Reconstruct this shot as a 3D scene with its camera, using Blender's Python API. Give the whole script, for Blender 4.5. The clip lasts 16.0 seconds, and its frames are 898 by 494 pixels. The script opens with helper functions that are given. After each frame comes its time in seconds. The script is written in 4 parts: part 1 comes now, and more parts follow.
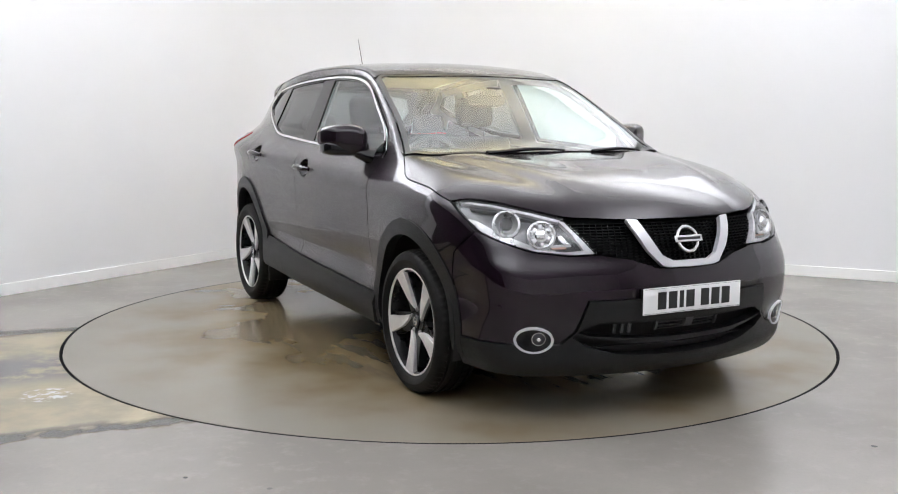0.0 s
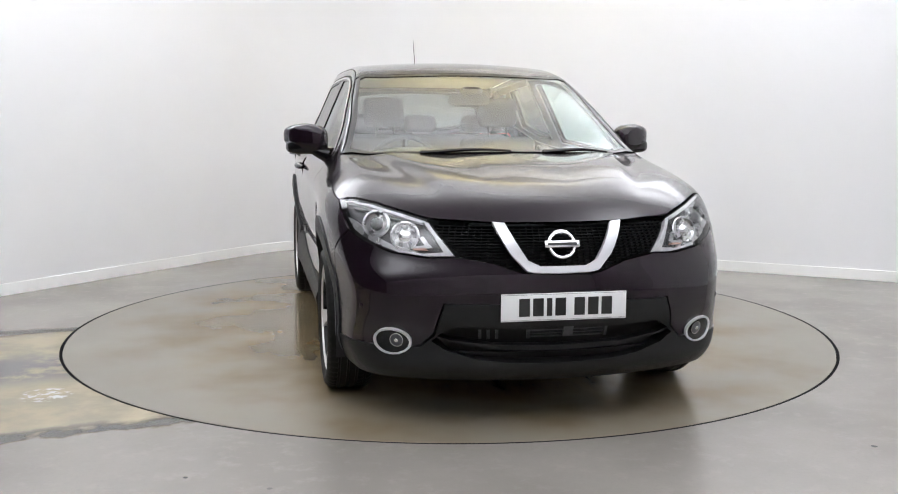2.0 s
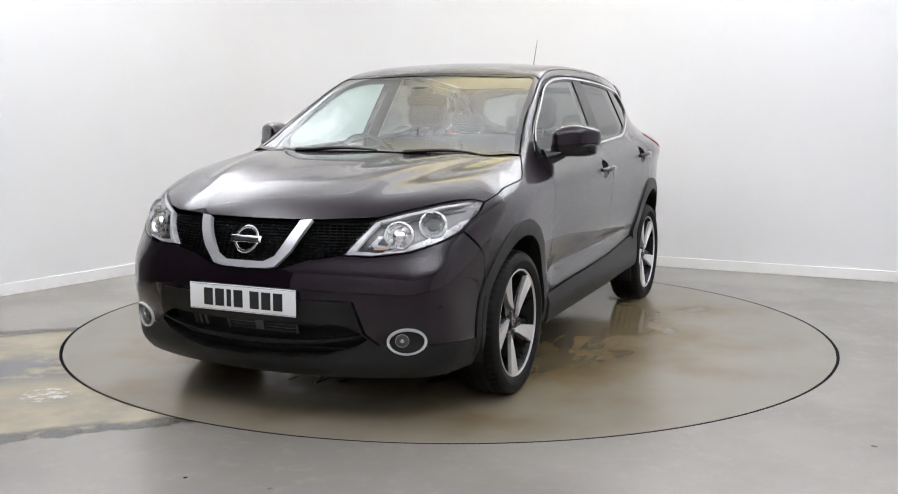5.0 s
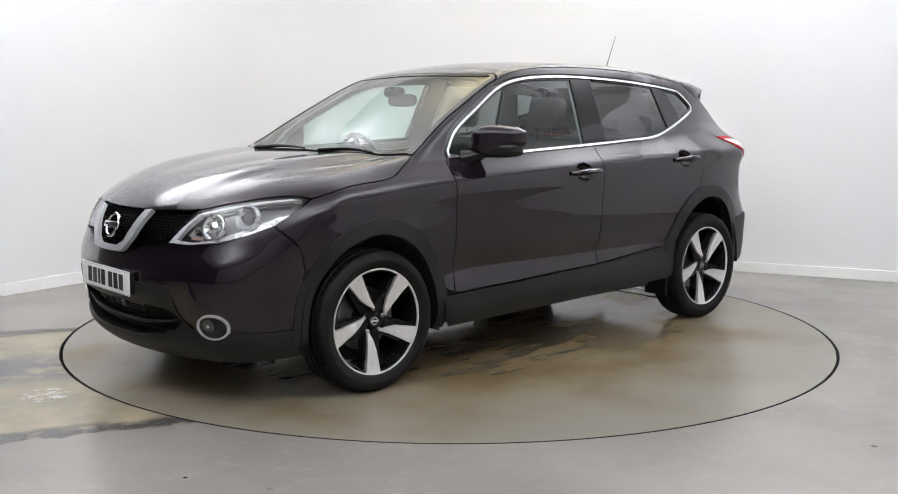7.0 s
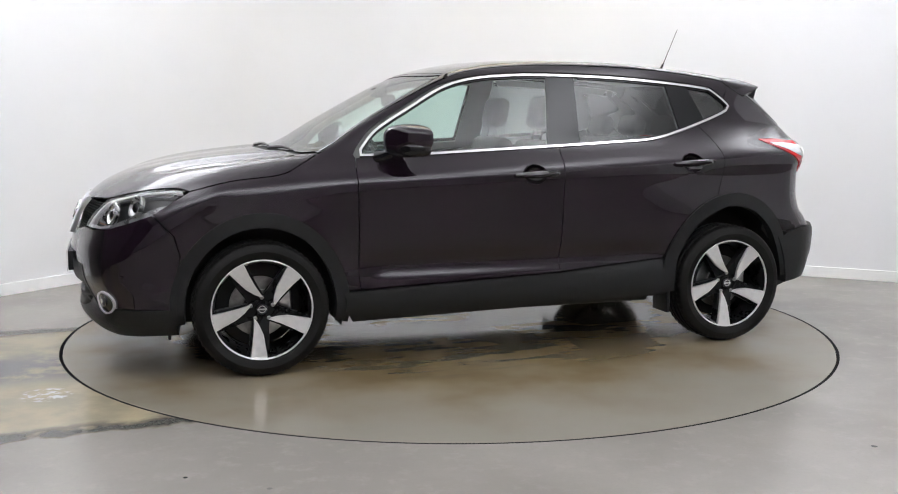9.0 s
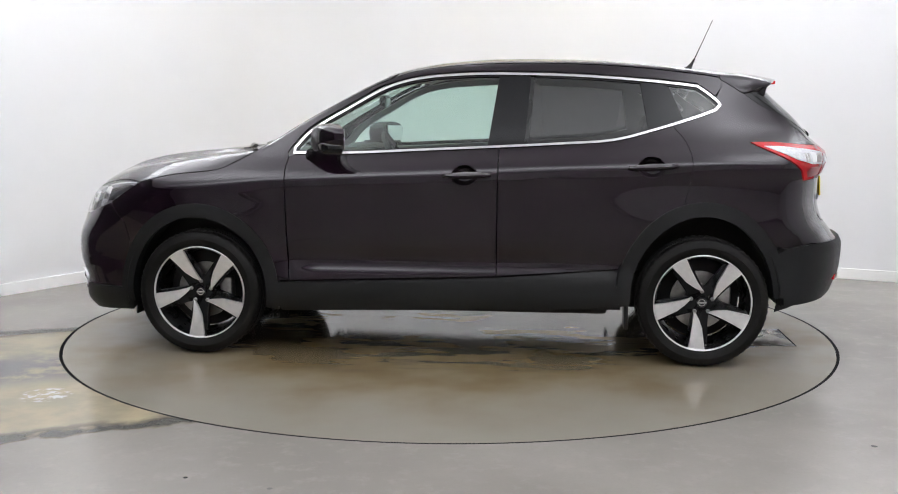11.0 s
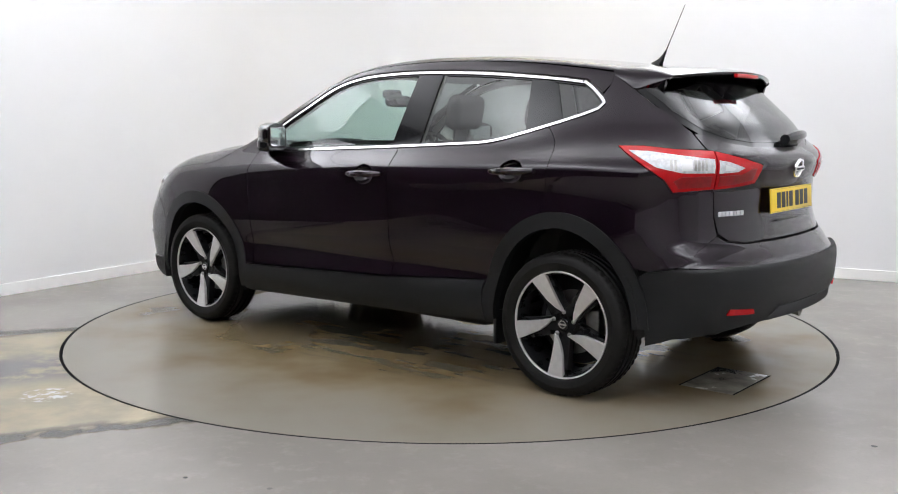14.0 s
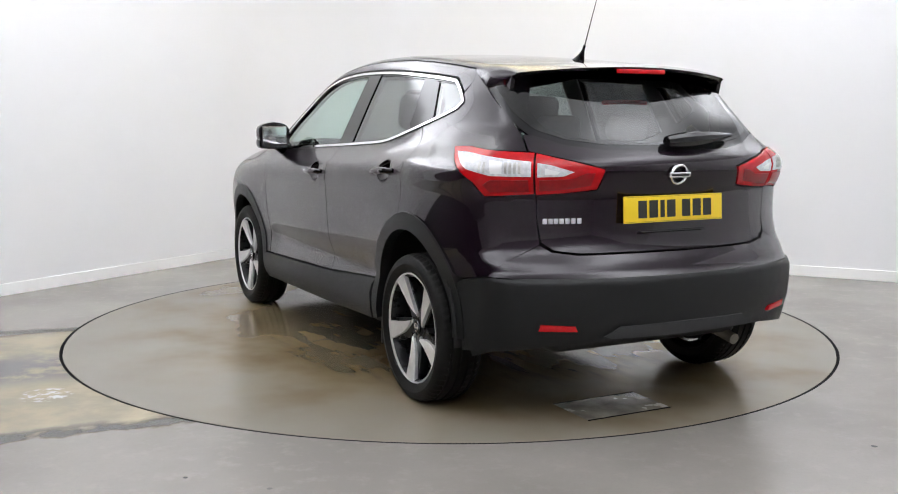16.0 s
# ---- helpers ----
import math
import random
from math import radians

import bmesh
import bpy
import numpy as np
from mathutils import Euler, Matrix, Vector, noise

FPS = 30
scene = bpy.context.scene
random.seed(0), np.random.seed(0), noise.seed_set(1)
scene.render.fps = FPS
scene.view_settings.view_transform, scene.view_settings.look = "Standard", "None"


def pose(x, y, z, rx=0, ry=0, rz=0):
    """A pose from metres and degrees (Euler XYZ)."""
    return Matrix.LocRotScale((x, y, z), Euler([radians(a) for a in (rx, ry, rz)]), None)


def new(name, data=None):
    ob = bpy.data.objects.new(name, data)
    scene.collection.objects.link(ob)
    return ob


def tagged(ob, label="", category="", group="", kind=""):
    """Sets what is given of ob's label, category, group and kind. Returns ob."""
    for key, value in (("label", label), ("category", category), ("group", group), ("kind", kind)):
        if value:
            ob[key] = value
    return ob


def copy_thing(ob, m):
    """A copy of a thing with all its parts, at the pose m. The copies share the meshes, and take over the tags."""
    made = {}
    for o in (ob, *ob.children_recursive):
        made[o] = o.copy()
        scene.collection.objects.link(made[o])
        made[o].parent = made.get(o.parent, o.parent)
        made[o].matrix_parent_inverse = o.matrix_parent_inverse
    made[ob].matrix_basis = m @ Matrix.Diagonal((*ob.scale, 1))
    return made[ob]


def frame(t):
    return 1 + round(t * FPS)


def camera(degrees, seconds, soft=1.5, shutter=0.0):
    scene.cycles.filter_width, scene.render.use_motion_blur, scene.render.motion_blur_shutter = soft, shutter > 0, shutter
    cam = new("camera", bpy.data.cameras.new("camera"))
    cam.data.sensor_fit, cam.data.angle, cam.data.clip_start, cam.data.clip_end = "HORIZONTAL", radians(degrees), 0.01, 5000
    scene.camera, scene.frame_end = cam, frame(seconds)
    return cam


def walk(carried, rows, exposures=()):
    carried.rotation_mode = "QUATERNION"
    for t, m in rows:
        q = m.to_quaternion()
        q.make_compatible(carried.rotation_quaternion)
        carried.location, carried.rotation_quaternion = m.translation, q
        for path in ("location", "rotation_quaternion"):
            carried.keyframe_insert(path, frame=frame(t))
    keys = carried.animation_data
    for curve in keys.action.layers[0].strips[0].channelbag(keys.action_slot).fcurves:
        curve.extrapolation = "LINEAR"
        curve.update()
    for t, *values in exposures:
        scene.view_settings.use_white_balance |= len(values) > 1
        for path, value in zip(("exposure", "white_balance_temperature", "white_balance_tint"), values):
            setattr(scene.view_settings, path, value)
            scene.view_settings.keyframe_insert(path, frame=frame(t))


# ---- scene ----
cam = camera(48.76, 16.0, soft=1.0)
EYE = pose(0, -6.006, 1.286, 90 - 7.626, 0, 0.046) @ pose(0, 0, 0, 0, 0, 0.244)
walk(cam, [(0, EYE), (16, EYE)])

# heading of the turntable in degrees, by seconds
TURN = [
    (0, -62.65), (0.5, -64.27), (1, -67.62), (1.5, -72.42), (2, -78.48), (2.5, -84.24), (3, -90.41),
    (3.5, -96.10), (4, -102.22), (4.5, -107.94), (7, -137.97), (7.5, -143.65), (8, -149.78), (8.5, -155.55),
    (9, -161.58), (11.5, -191.06), (12, -196.36), (12.5, -201.91), (13, -207.91), (13.5, -213.41), (14, -219.23),
    (14.5, -224.97), (15, -231.06), (15.5, -236.72), (16, -242.84),
]
RISE = 0.009
OFFSET = pose(-0.048, 0.024, RISE)
DISC_R = 2.247

# ---- light ----
world = bpy.data.worlds.new("world")
scene.world = world
world.use_nodes = True
world.node_tree.nodes["Background"].inputs[0].default_value = (0.9, 0.95, 1, 1)
world.node_tree.nodes["Background"].inputs[1].default_value = 0.05
scene.view_settings.exposure = -0.08


def lamp(x, y, z, sx, sy, watts, colour, turn=0.0):
    data = bpy.data.lights.new("ceiling_lamp", "AREA")
    data.shape, data.size, data.size_y, data.energy, data.color = "RECTANGLE", sx, sy, watts, colour
    ob = new("ceiling_lamp", data)
    ob.location, ob.rotation_euler = (x, y, z), (0, 0, radians(turn))
    return ob


# unseen uplights added along the room's edge, over the entrance and in the middle, where one is warm; they shine up at
# the ceiling
for lx, ly, la in ((-2.6, 0.9, 58), (2.6, 1.2, -25), (-2.5, -2.3, 90), (2.5, -2.3, 90)):
    lamp(lx, ly, 2.8, 2.6, 0.4, 152, (0.915, 0.935, 0.99), la).rotation_euler[0] = math.pi
lamp(0.25, 1.5, 3.0, 1.6, 0.3, 40, (1.0, 0.84, 0.42)).rotation_euler[0] = math.pi
lamp(0.0, 0.2, 2.8, 2.4, 0.5, 92, (0.915, 0.935, 0.99)).rotation_euler[0] = math.pi
lamp(0.0, -4.2, 2.8, 3.5, 0.4, 120, (0.915, 0.935, 0.99)).rotation_euler[0] = math.pi
for lx in (-2.4, 2.4):
    lamp(lx, -5.2, 2.6, 3.2, 0.5, 205, (0.915, 0.94, 1.0)).rotation_euler[0] = math.pi


# ---- materials ----
def material(name, colour, rough=0.5, metal=0.0, coat=0.0, vary=0.0, scale=6.0, bump=0.0, bump_scale=60.0, spec=0.5):
    m = bpy.data.materials.new(name)
    m.use_nodes = True
    n, l = m.node_tree.nodes, m.node_tree.links
    b = n["Principled BSDF"]
    b.inputs["Base Color"].default_value = (*colour, 1)
    b.inputs["Roughness"].default_value = rough
    b.inputs["Metallic"].default_value = metal
    b.inputs["Coat Weight"].default_value = coat
    b.inputs["Coat Roughness"].default_value = 0.025
    b.inputs["Specular IOR Level"].default_value = spec
    if vary or bump:
        tc = n.new("ShaderNodeTexCoord")
    if vary:
        a = n.new("ShaderNodeTexNoise")
        a.inputs["Scale"].default_value, a.inputs["Detail"].default_value = scale, 8
        l.new(tc.outputs["Object"], a.inputs["Vector"])
        r = n.new("ShaderNodeMapRange")
        r.inputs["From Min"].default_value, r.inputs["From Max"].default_value = 0.3, 0.7
        r.inputs["To Min"].default_value, r.inputs["To Max"].default_value = 1 - vary, 1 + vary
        l.new(a.outputs["Fac"], r.inputs["Value"])
        h = n.new("ShaderNodeHueSaturation")
        h.inputs["Color"].default_value = (*colour, 1)
        l.new(r.outputs["Result"], h.inputs["Value"])
        l.new(h.outputs["Color"], b.inputs["Base Color"])
        q = n.new("ShaderNodeMapRange")
        q.inputs["To Min"].default_value, q.inputs["To Max"].default_value = rough * 0.8, min(1, rough * 1.2)
        l.new(a.outputs["Fac"], q.inputs["Value"])
        l.new(q.outputs["Result"], b.inputs["Roughness"])
    if bump:
        a = n.new("ShaderNodeTexNoise")
        a.inputs["Scale"].default_value, a.inputs["Detail"].default_value = bump_scale, 4
        l.new(tc.outputs["Object"], a.inputs["Vector"])
        u = n.new("ShaderNodeBump")
        u.inputs["Strength"].default_value, u.inputs["Distance"].default_value = bump, 0.004
        l.new(a.outputs["Fac"], u.inputs["Height"])
        l.new(u.outputs["Normal"], b.inputs["Normal"])
    return m


def math_node(n, l, op, a, b=None):
    k = n.new("ShaderNodeMath")
    k.operation = op
    for i, v in enumerate((a, b)):
        if v is None:
            continue
        if isinstance(v, (int, float)):
            k.inputs[i].default_value = v
        else:
            l.new(v, k.inputs[i])
    return k.outputs[0]


def glass(name, colour, rough=0.0):
    m = bpy.data.materials.new(name)
    m.use_nodes = True
    n, l = m.node_tree.nodes, m.node_tree.links
    n.remove(n["Principled BSDF"])
    t, g, x, f = (n.new("ShaderNode" + k) for k in ("BsdfTransparent", "BsdfGlossy", "MixShader", "LayerWeight"))
    t.inputs["Color"].default_value = (*colour, 1)
    g.inputs["Roughness"].default_value = rough
    f.inputs["Blend"].default_value = 0.5
    p5 = math_node(n, l, "POWER", f.outputs["Facing"], 3.7)
    l.new(math_node(n, l, "ADD", math_node(n, l, "MULTIPLY", p5, 0.89), 0.074), x.inputs[0])
    l.new(t.outputs[0], x.inputs[1])
    l.new(g.outputs[0], x.inputs[2])
    l.new(x.outputs[0], n["Material Output"].inputs[0])
    return m


PAINT = material("plum_metallic_paint", (0.0090, 0.0039, 0.0082), 0.28, 0.30, 1.0, 0.12, 350, spec=0.05)
CLAD = material("black_textured_plastic", (0.0062, 0.0064, 0.0070), 0.44, 0, 0, 0.15, 30, 0.25, 500, spec=0.36)
GLOSS = material("gloss_black_plastic", (0.006, 0.006, 0.007), 0.12, 0, 0.2, spec=0.3)
DARK = material("dark_underbody", (0.012, 0.012, 0.012), 0.8, 0, 0, 0.3, 8)
CHROME = material("bright_chrome", (0.82, 0.82, 0.83), 0.12, 1.0)
SATIN = material("satin_chrome", (0.64, 0.64, 0.66), 0.30, 0.55)
RIM = material("black_alloy_paint", (0.006, 0.006, 0.0065), 0.28, 0, 0, 0.2, 20, spec=0.2)
MACHINED = material("machined_alloy", (0.74, 0.73, 0.72), 0.36, 0.70, 0.4, 0.05, 40)
TYRE = material("tyre_rubber", (0.0062, 0.0056, 0.0050), 0.6, 0, 0, 0.4, 14, 0.2, 120, spec=0.22)
RED = material("red_lamp_plastic", (0.46, 0.004, 0.008), 0.25, 0, 0.35, 0.10, 50, spec=0.25)
RIBS = material("ribbed_lamp_reflector", (0.46, 0.45, 0.43), 0.3, 0.5, 0.2, 0.3, 40)
WHITE_LENS = material("clear_lamp_plastic", (0.62, 0.62, 0.64), 0.35, 0.0, 0.25, 0.2, 55, spec=0.3)
BLADE = material("white_light_blade", (0.56, 0.56, 0.58), 0.4, 0.0, 0.1, 0.15, 40, spec=0.3)
DEEP_RED = material("deep_red_lamp_plastic", (0.26, 0.003, 0.006), 0.3, 0, 0.3, 0.15, 60, spec=0.25)
ORANGE = material("amber_bulb", (0.62, 0.40, 0.32), 0.25, 0, 0.5)
PLATE_W = material("white_plate", (0.80, 0.80, 0.80), 0.3)
PLATE_Y = material("yellow_plate", (0.80, 0.56, 0.02), 0.3)
INK = material("black_ink", (0.015, 0.015, 0.015), 0.4)
CLOTH = material("charcoal_seat_cloth", (0.014, 0.014, 0.015), 0.9, 0, 0, 0.2, 12, 0.0, 300)
DASH = material("grey_soft_plastic", (0.032, 0.032, 0.034), 0.7, 0, 0, 0.1, 12, 0.0, 400)
LINER = material("grey_headliner", (0.30, 0.30, 0.29), 0.9, 0, 0, 0.05, 30)
STEEL = material("brake_steel", (0.35, 0.34, 0.33), 0.35, 1.0, 0, 0.2, 30)
GLASS = glass("green_tinted_glass", (0.72, 0.86, 0.81))
TINT = glass("privacy_glass", (0.25, 0.255, 0.26))
REAR_TINT = glass("dark_privacy_glass", (0.22, 0.225, 0.23))
LENS = glass("lamp_cover_glass", (0.95, 0.95, 0.95))
WALL = material("white_wall_paint", (0.82, 0.82, 0.83), 0.6, 0, 0, 0.015, 1.2, 0.03, 90)
BOARD = material("white_skirting_paint", (0.92, 0.92, 0.91), 0.35, 0, 0, 0.02, 6)
# black put in place of an unlit opening's shade
DEEP = material("unlit_opening_black", (0.016, 0.015, 0.016), 0.8, 0, 0, 0.1, 2)
HALL = material("pale_hall_wall", (0.64, 0.615, 0.615), 0.7, 0, 0, 0.1, 2)
CEIL = material("ceiling_paint", (0.50, 0.50, 0.50), 0.8, 0, 0, 0.03, 2)
HATCH = material("worn_steel_plate", (0.205, 0.188, 0.158), 0.26, 0.05, 0, 0.4, 9, 0.2, 60)
MESH = material("matt_black_mesh", (0.003, 0.003, 0.0035), 0.6, spec=0.08)
BEZEL = material("silver_lamp_bezel", (0.42, 0.42, 0.43), 0.28, 0.75, 0, 0.3, 25)
SHADE = material("dark_lamp_housing", (0.055, 0.055, 0.06), 0.3, 0.4, 0, 0.2, 25)
FIN = material("grey_cooler_metal", (0.075, 0.078, 0.082), 0.45, 0.2, 0, 0.3, 40)
EDGE = material("black_gap", (0.006, 0.006, 0.006), 0.9, spec=0.05)


def nodes_of(m):
    return m.node_tree.nodes, m.node_tree.links, m.node_tree.nodes["Principled BSDF"]


def ramp(n, l, value, lo, hi):
    r = n.new("ShaderNodeMapRange")
    r.interpolation_type = "SMOOTHSTEP"
    r.inputs["From Min"].default_value, r.inputs["From Max"].default_value = lo, hi
    l.new(value, r.inputs["Value"])
    return r.outputs["Result"]


def mix(n, l, fac, a, b):
    k = n.new("ShaderNodeMix")
    k.data_type = "RGBA"
    l.new(fac, k.inputs["Factor"])
    for i, v in (("A", a), ("B", b)):
        s = [q for q in k.inputs if q.name == i and q.type == "RGBA"][0]
        if isinstance(v, tuple):
            s.default_value = (*v, 1)
        else:
            l.new(v, s)
    return [q for q in k.outputs if q.type == "RGBA"][0]


def noise_node(n, l, vec, scale, detail=6, rough=0.55):
    k = n.new("ShaderNodeTexNoise")
    k.inputs["Scale"].default_value, k.inputs["Detail"].default_value, k.inputs["Roughness"].default_value = scale, detail, rough
    l.new(vec, k.inputs["Vector"])
    return k.outputs["Fac"]


def floor_material(name, strip):
    """Grey painted concrete; the floor has a worn ochre strip, the disc brown dirt under the car."""
    m = material(name, (0.27, 0.26, 0.25), 0.3)
    n, l, b = nodes_of(m)
    tc = n.new("ShaderNodeTexCoord").outputs["Object"]
    sep = n.new("ShaderNodeSeparateXYZ")
    l.new(tc, sep.inputs[0])
    x, y = sep.outputs[0], sep.outputs[1]
    big, mid, fine = noise_node(n, l, tc, 0.9, 5), noise_node(n, l, tc, 5, 8), noise_node(n, l, tc, 60, 4)
    col = mix(n, l, ramp(n, l, big, 0.35, 0.65), (0.216, 0.201, 0.181), (0.260, 0.242, 0.218))
    col = mix(n, l, math_node(n, l, "MULTIPLY", ramp(n, l, fine, 0.45, 0.75), 0.2), col, (0.20, 0.19, 0.18))
    col = mix(n, l, math_node(n, l, "MULTIPLY", ramp(n, l, noise_node(n, l, tc, 9, 9, 0.7), 0.50, 0.68), 0.35), col, (0.30, 0.275, 0.25))
    if strip:
        u = math_node(n, l, "ADD", math_node(n, l, "MULTIPLY", x, 0.927), math_node(n, l, "MULTIPLY", y, 0.375))
        v = math_node(n, l, "ADD", math_node(n, l, "MULTIPLY", x, -0.375), math_node(n, l, "MULTIPLY", y, 0.927))
        wob = math_node(n, l, "MULTIPLY", math_node(n, l, "SUBTRACT", mid, 0.5), 0.22)
        v = math_node(n, l, "ADD", v, wob)
        c = math_node(n, l, "ABSOLUTE", math_node(n, l, "ADD", v, 0.345))
        inside = math_node(n, l, "MULTIPLY", ramp(n, l, c, 1.11, 1.07), ramp(n, l, math_node(n, l, "ADD", u, wob), -1.66, -1.74))
        edge = math_node(n, l, "MULTIPLY", math_node(n, l, "MULTIPLY", ramp(n, l, c, 0.93, 1.03), inside), ramp(n, l, mid, 0.22, 0.42))
        c2 = math_node(n, l, "ABSOLUTE", math_node(n, l, "ADD", v, 0.24))
        blot = math_node(n, l, "MULTIPLY", math_node(n, l, "MULTIPLY", ramp(n, l, c2, 0.42, 0.1), ramp(n, l, noise_node(n, l, tc, 3.2, 8, 0.65), 0.34, 0.50)), inside)
        ochre = mix(n, l, ramp(n, l, mid, 0.35, 0.65), (0.265, 0.228, 0.155), (0.35, 0.298, 0.19))
        col = mix(n, l, math_node(n, l, "MULTIPLY", inside, 0.85), col, ochre)
        col = mix(n, l, math_node(n, l, "MULTIPLY", blot, 0.9), col, (0.125, 0.125, 0.125))
        upper = math_node(n, l, "MULTIPLY", ramp(n, l, math_node(n, l, "ADD", v, 0.345), 0.90, 0.98), inside)
        edge = math_node(n, l, "MAXIMUM", edge, math_node(n, l, "MULTIPLY", upper, 0.8))
        col = mix(n, l, math_node(n, l, "MULTIPLY", edge, 0.9), col, (0.055, 0.055, 0.055))
        for sx, sy, sr, tone in ((-1.855, -1.585, 0.13, (0.50, 0.50, 0.48)), (1.672, -2.248, 0.014, (0.03, 0.03, 0.03)), (-0.938, -2.619, 0.010, (0.05, 0.05, 0.05)), (-0.62, -2.72, 0.012, (0.16, 0.15, 0.14))):
            dx, dy = math_node(n, l, "SUBTRACT", x, sx), math_node(n, l, "SUBTRACT", y, sy)
            d = math_node(n, l, "SQRT", math_node(n, l, "ADD", math_node(n, l, "MULTIPLY", dx, dx), math_node(n, l, "MULTIPLY", dy, dy)))
            spot = ramp(n, l, d, sr, sr * 0.7)
            if sr > 0.1:
                spot = math_node(n, l, "MULTIPLY", spot, ramp(n, l, noise_node(n, l, tc, 22, 6, 0.7), 0.5, 0.56))
            col = mix(n, l, spot, col, tone)
    else:
        col = mix(n, l, ramp(n, l, big, 0.25, 0.9), (0.215, 0.198, 0.165), (0.245, 0.228, 0.195))
        r = math_node(n, l, "SQRT", math_node(n, l, "ADD", math_node(n, l, "MULTIPLY", math_node(n, l, "MULTIPLY", x, x), 0.55), math_node(n, l, "MULTIPLY", y, y)))
        soft = noise_node(n, l, tc, 1.6, 3, 0.5)
        dirt = math_node(n, l, "MULTIPLY", ramp(n, l, math_node(n, l, "ADD", r, math_node(n, l, "MULTIPLY", math_node(n, l, "SUBTRACT", soft, 0.5), 1.3)), 2.15, 1.0), 0.95)
        col = mix(n, l, dirt, col, mix(n, l, ramp(n, l, soft, 0.35, 0.65), (0.165, 0.120, 0.058), (0.235, 0.180, 0.100)))
        st = n.new("ShaderNodeMapping")
        st.inputs["Scale"].default_value = (0.5, 2.2, 1)
        l.new(tc, st.inputs["Vector"])
        streak = noise_node(n, l, st.outputs[0], 4.5, 6, 0.55)
        under = ramp(n, l, math_node(n, l, "ADD", r, math_node(n, l, "MULTIPLY", math_node(n, l, "SUBTRACT", soft, 0.5), 0.6)), 1.32, 0.85)
        # darker streaky tone within an oval under the car
        dark_streak = math_node(n, l, "MULTIPLY", ramp(n, l, streak, 0.45, 0.66), under)
        col = mix(n, l, math_node(n, l, "MULTIPLY", dark_streak, 0.75), col, (0.085, 0.078, 0.065))
    l.new(col, b.inputs["Base Color"])
    q = n.new("ShaderNodeMapRange")
    q.inputs["To Min"].default_value, q.inputs["To Max"].default_value = 0.20, 0.28
    l.new(big, q.inputs["Value"])
    gloss = q.outputs["Result"]
    if not strip:
        gloss = math_node(n, l, "SUBTRACT", gloss, math_node(n, l, "MULTIPLY", under, 0.13))
    l.new(gloss, b.inputs["Roughness"])
    k = n.new("ShaderNodeBump")
    k.inputs["Strength"].default_value, k.inputs["Distance"].default_value = 0.05, 0.002
    l.new(fine, k.inputs["Height"])
    l.new(k.outputs["Normal"], b.inputs["Normal"])
    return m


FLOOR = floor_material("worn_painted_concrete", True)
DISC = floor_material("turntable_painted_steel", False)


# ---- mesh helpers ----
def link(name, bm, mat, parent=None, label="", smooth=True):
    me = bpy.data.meshes.new(name)
    bm.normal_update()
    bm.to_mesh(me)
    bm.free()
    me.materials.append(mat)
    if smooth:
        for p in me.polygons:
            p.use_smooth = True
        me.set_sharp_from_angle(angle=radians(35))
    ob = new(name, me)
    if parent:
        ob.parent = parent
    return tagged(ob, label) if label else ob


part = link


def box(bm, a, b, bevel=0.0, m=Matrix()):
    """A box between two corners, with rounded edges."""
    c = [(p + q) / 2 for p, q in zip(a, b)]
    s = [abs(q - p) for p, q in zip(a, b)]
    r = bmesh.ops.create_cube(bm, size=1, matrix=m @ Matrix.Translation(c) @ Matrix.Diagonal((*s, 1)))
    if bevel:
        es = list({e for v in r["verts"] for e in v.link_edges})
        bmesh.ops.bevel(bm, geom=es, offset=bevel, segments=3, profile=0.5, affect="EDGES")
    return bm


def prism(bm, pts, z0, z1, m=Matrix()):
    """A polygon in x, y pulled from z0 to z1."""
    lo = [bm.verts.new(m @ Vector((x, y, z0))) for x, y in pts]
    hi = [bm.verts.new(m @ Vector((x, y, z1))) for x, y in pts]
    k = len(pts)
    bm.faces.new(lo[::-1]), bm.faces.new(hi)
    for i in range(k):
        bm.faces.new((lo[i], lo[(i + 1) % k], hi[(i + 1) % k], hi[i]))
    return bm


def lathe(bm, prof, steps, m=Matrix(), closed=False):
    """Radius and height pairs turned round z."""
    rings = [[bm.verts.new(m @ Vector((r * math.cos(t), r * math.sin(t), z))) for t in np.linspace(0, math.tau, steps, endpoint=False)] for r, z in prof]
    pairs = list(zip(rings, rings[1:])) + ([(rings[-1], rings[0])] if closed else [])
    for a, b in pairs:
        for i in range(steps):
            j = (i + 1) % steps
            bm.faces.new((a[i], a[j], b[j], b[i]))
    if not closed:
        for ring, flip in ((rings[0], True), (rings[-1], False)):
            bm.faces.new(ring[::-1] if flip else ring)
    bmesh.ops.recalc_face_normals(bm, faces=bm.faces)
    return bm


